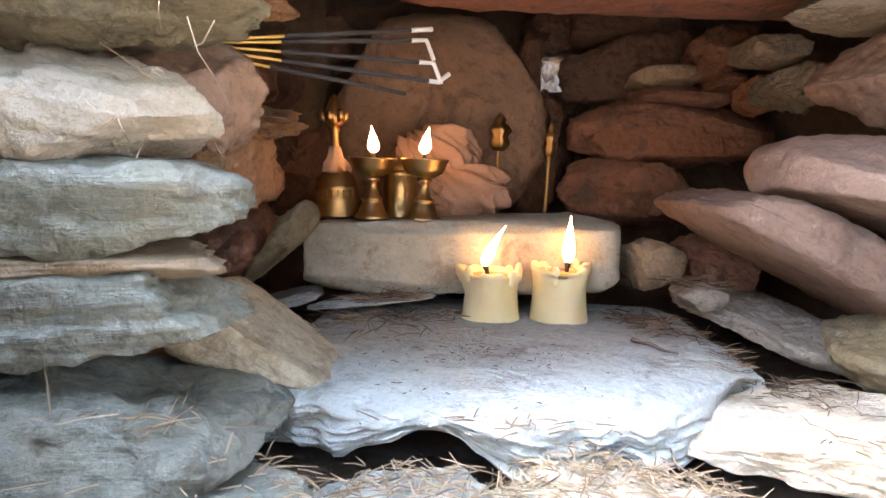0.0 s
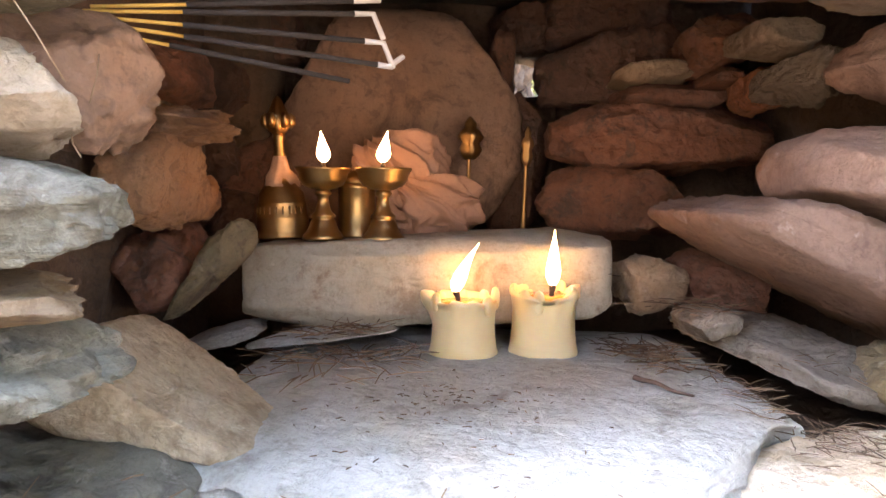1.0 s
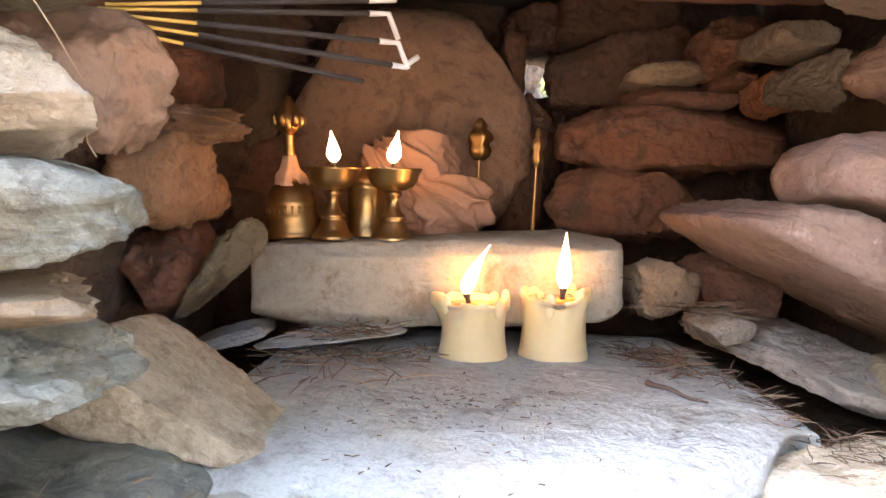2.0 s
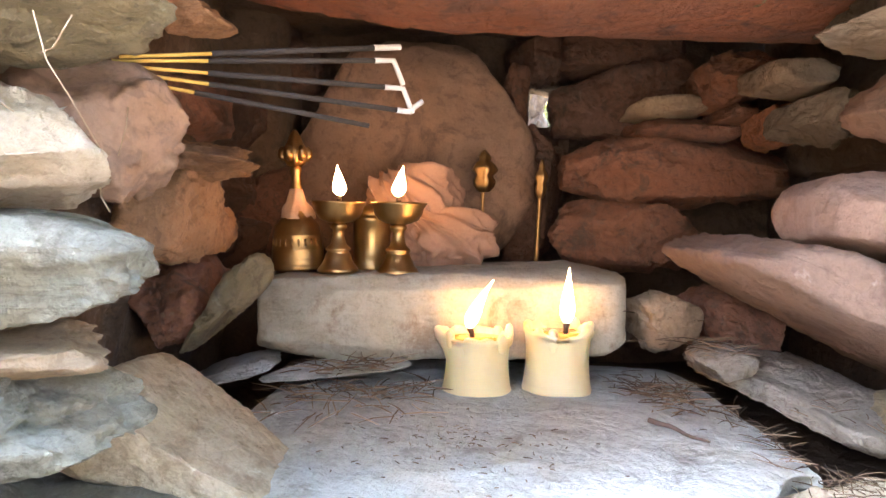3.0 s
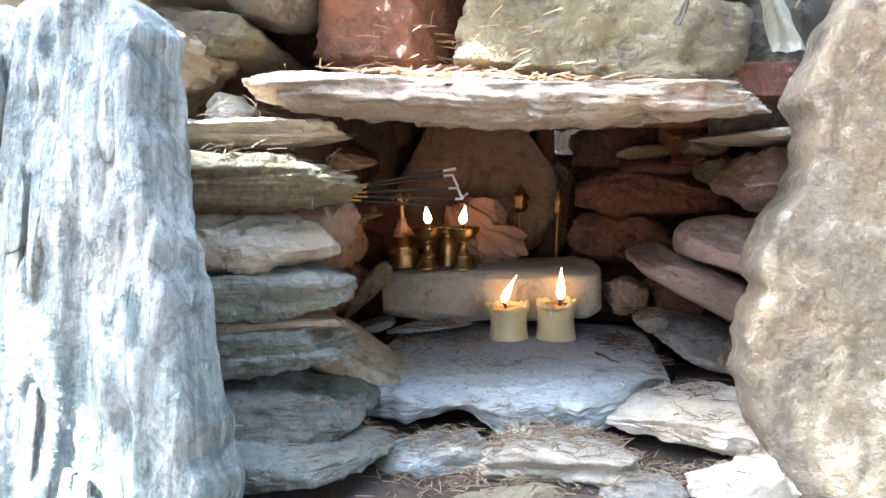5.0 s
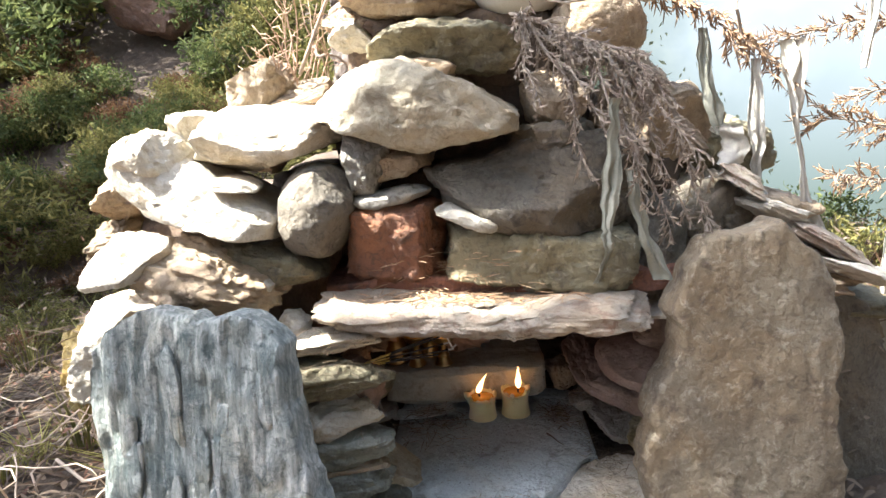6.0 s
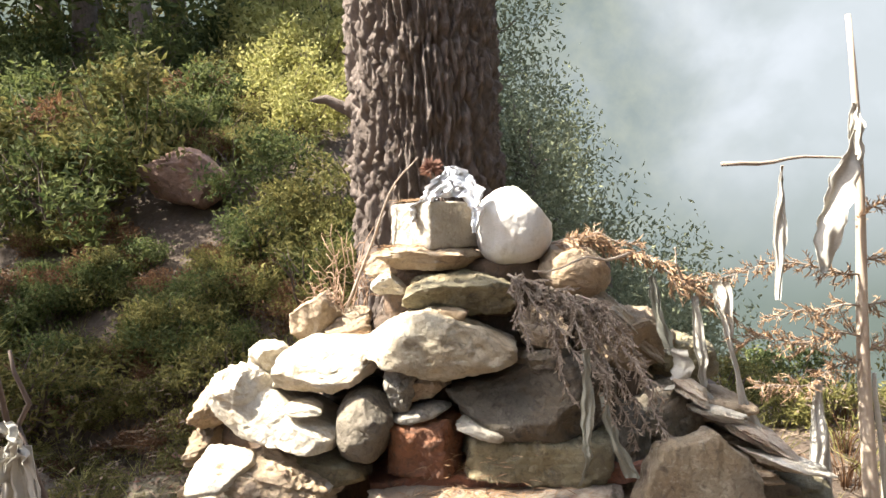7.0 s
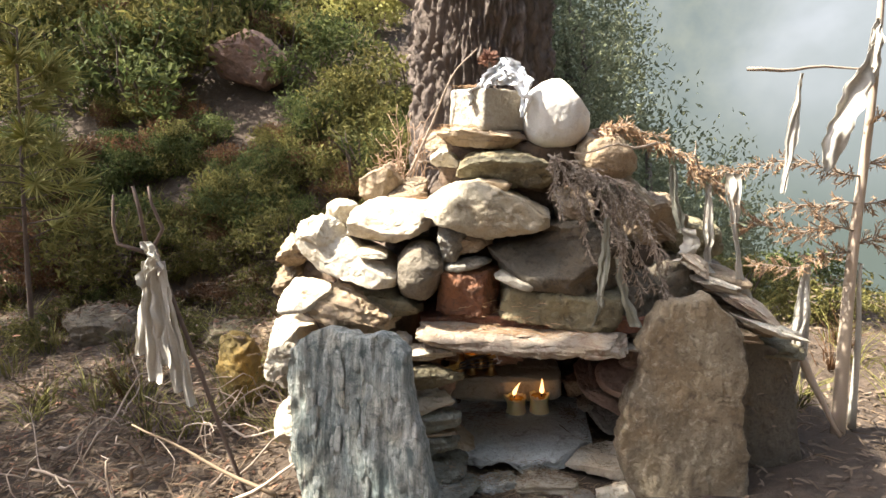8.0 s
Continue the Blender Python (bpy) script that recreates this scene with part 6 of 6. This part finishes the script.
litter("straw_litter", "dry needles and straw on the ground before the niche", 800, lambda q: (q.gauss(0.03, 0.13), -0.005 - abs(q.gauss(0, 0.07))), 0.017, 0.0006, "straw", 1, top=0.36)
litter("straw_litter", "dry needles in the corner of the niche floor", 220, lambda q: (q.gauss(0.145, 0.025), q.gauss(0.29, 0.04)), 0.024, 0.0006, "litter", 2, top=0.43)
litter("straw_litter", "dry needles beside the slab", 240, lambda q: (q.gauss(0.195, 0.02), q.gauss(0.13, 0.05)), 0.017, 0.00045, "litter", 3, top=0.385)
litter("straw_litter", "dry needles on the lintel slab", 520, lambda q: (q.gauss(-0.04, 0.09), q.uniform(-0.02, 0.10)), 0.03, 0.0008, "dry", 4, top=0.80)
litter("straw_litter", "straw on the ledge stone", 70, lambda q: (q.uniform(-0.33, -0.19), q.uniform(-0.09, 0.0)), 0.026, 0.0005, "straw", 5, top=0.68)
litter("straw_litter", "scattered needles on the niche floor", 60, lambda q: (q.uniform(-0.20, -0.08), q.uniform(0.17, 0.29)), 0.035, 0.0006, "straw", 6, top=0.40)
litter("crumb_litter", "crumbs of bark and slate on the niche floor", 130, lambda q: (q.gauss(-0.050, 0.04), q.gauss(0.12, 0.045)), 0.005, 0.00045, "litter", 7, 0.0006, top=0.5, tiltz=0.05)
litter("ground_litter", "twigs and dry needles over the ground", 4500, lambda q: (q.uniform(-3.2, -0.6), q.uniform(-0.4, 2.4)), 0.07, 0.0016, "litter", 8, 0.004, top=0.7)
litter("ground_litter", "twigs and dry needles over the ground", 1500, lambda q: (q.uniform(0.6, 2.6), q.uniform(0.1, 2.2)), 0.06, 0.0016, "litter", 9, 0.004, top=0.6)
litter("needle_litter", "rusty needles lodged on the pile", 130, lambda q: (q.uniform(-0.36, -0.12), q.uniform(0.20, 0.30)), 0.03, 0.0008, "dry", 10, 0.003)
stick((0.096, 0.191, 0.370), (0.123, 0.141, 0.371), 0.0022, "short dark twig lying on the niche floor", "dark_twig", seed=90, wander=0.001)
litter("straw_litter", "thin dry stems caught between the stacked stones", 26, lambda q: (q.uniform(-0.36, -0.21), q.uniform(-0.10, -0.02)), 0.035, 0.0004, "straw", 11, 0.004, top=0.69, tiltz=0.8)
litter("straw_litter", "thin dry stems on the stacked stones", 22, lambda q: (q.uniform(-0.33, -0.20), q.uniform(-0.08, 0.0)), 0.03, 0.0004, "straw", 12, 0.003, top=0.60, tiltz=0.9)
litter("fallen_twigs", "tangle of fallen grey twigs over the ground", 800, lambda q: (q.uniform(-2.2, -0.68), q.uniform(-0.45, 0.9)), 0.13, 0.0017, "litter", 13, 0.006, top=0.6, tiltz=0.3)
litter("straw_litter", "dark needles gathered along the back of the niche floor", 110, lambda q: (min(-0.07, q.gauss(-0.13, 0.035)), q.gauss(0.268, 0.018)), 0.026, 0.0006, "litter", 14, 0.002, top=0.42)


def leaf_litter(label, count, where, length, mat, seed, top):
    """Dry curled leaves and bark flakes, each a bent strip of two quads."""
    lr = random.Random(seed)
    verts, faces = [], []
    for _ in range(count):
        p = drop(*where(lr), top) + Vector((0, 0, lr.uniform(0.002, 0.012)))
        a = lr.uniform(0, 6.28)
        ln, wd = length * lr.uniform(0.5, 1.4), length * lr.uniform(0.15, 0.42)
        d = Vector((math.cos(a), math.sin(a), lr.uniform(-0.25, 0.45)))
        q = Vector((-math.sin(a), math.cos(a), lr.uniform(-0.5, 0.5)))
        o = len(verts)
        for u, w, lift in ((-0.5, 0.5, 0), (0.0, 1.0, 0.16), (0.5, 0.3, lr.uniform(-0.1, 0.3))):
            verts += [p + d * ln * u + q * wd * w / 2 + Vector((0, 0, lift * ln)), p + d * ln * u - q * wd * w / 2 + Vector((0, 0, lift * ln))]
        faces += [(o, o + 1, o + 3, o + 2), (o + 2, o + 3, o + 5, o + 4)]
    return thing("leaf_litter", mesh_from("leaf_litter", verts, faces, MAT[mat]), None, label, "litter", kind="stuff")


MAT["dead_leaf"] = leaf_mat("dead grey-brown leaves", (0.065, 0.046, 0.03), (0.23, 0.175, 0.125), 0.1, 0.9)
MAT["red_leaf"] = leaf_mat("dead red-brown leaves", (0.09, 0.05, 0.035), (0.24, 0.13, 0.08), 0.1, 0.9)
leaf_litter("dead grey-brown leaves and bark flakes over the ground", 7000, lambda q: (q.uniform(-3.2, -0.6), q.uniform(-0.5, 2.0)), 0.034, "dead_leaf", 71, 0.62)
leaf_litter("dead red-brown leaves over the ground", 3500, lambda q: (q.uniform(-3.2, -0.6), q.uniform(-0.5, 2.0)), 0.030, "red_leaf", 72, 0.62)
leaf_litter("dead leaves beside the shrine", 2500, lambda q: (q.uniform(0.55, 2.4), q.uniform(-0.2, 1.8)), 0.032, "dead_leaf", 73, 0.55)
litter("straw_litter", "pale dry needles thick on the ground before the niche", 450, lambda q: (q.gauss(-0.02, 0.12), -0.02 - abs(q.gauss(0, 0.06))), 0.018, 0.00055, "straw", 74, 0.003, top=0.35, tiltz=0.4)

# long straws and a cobweb thread caught on the stacked stones
for pts in (((-0.203, -0.078, 0.592), (-0.196, -0.082, 0.574), (-0.186, -0.084, 0.560), (-0.181, -0.076, 0.545)),
            ((-0.188, -0.080, 0.590), (-0.193, -0.083, 0.578), (-0.199, -0.080, 0.577)),
            ((-0.215, -0.082, 0.602), (-0.214, -0.086, 0.593), (-0.2145, -0.082, 0.584)),
            ((-0.213, 0.010, 0.572), (-0.211, 0.004, 0.562), (-0.214, 0.002, 0.548)),
            ((-0.238, -0.082, 0.540), (-0.233, -0.087, 0.534), (-0.231, -0.084, 0.528))):
    me = mesh_from("straw", *tube(pts, [0.0003] * len(pts), 5), MAT["straw"], True)
    thing("straw", me, None, "thin pale straw caught on the stacked stones", "straw", "loose straws")
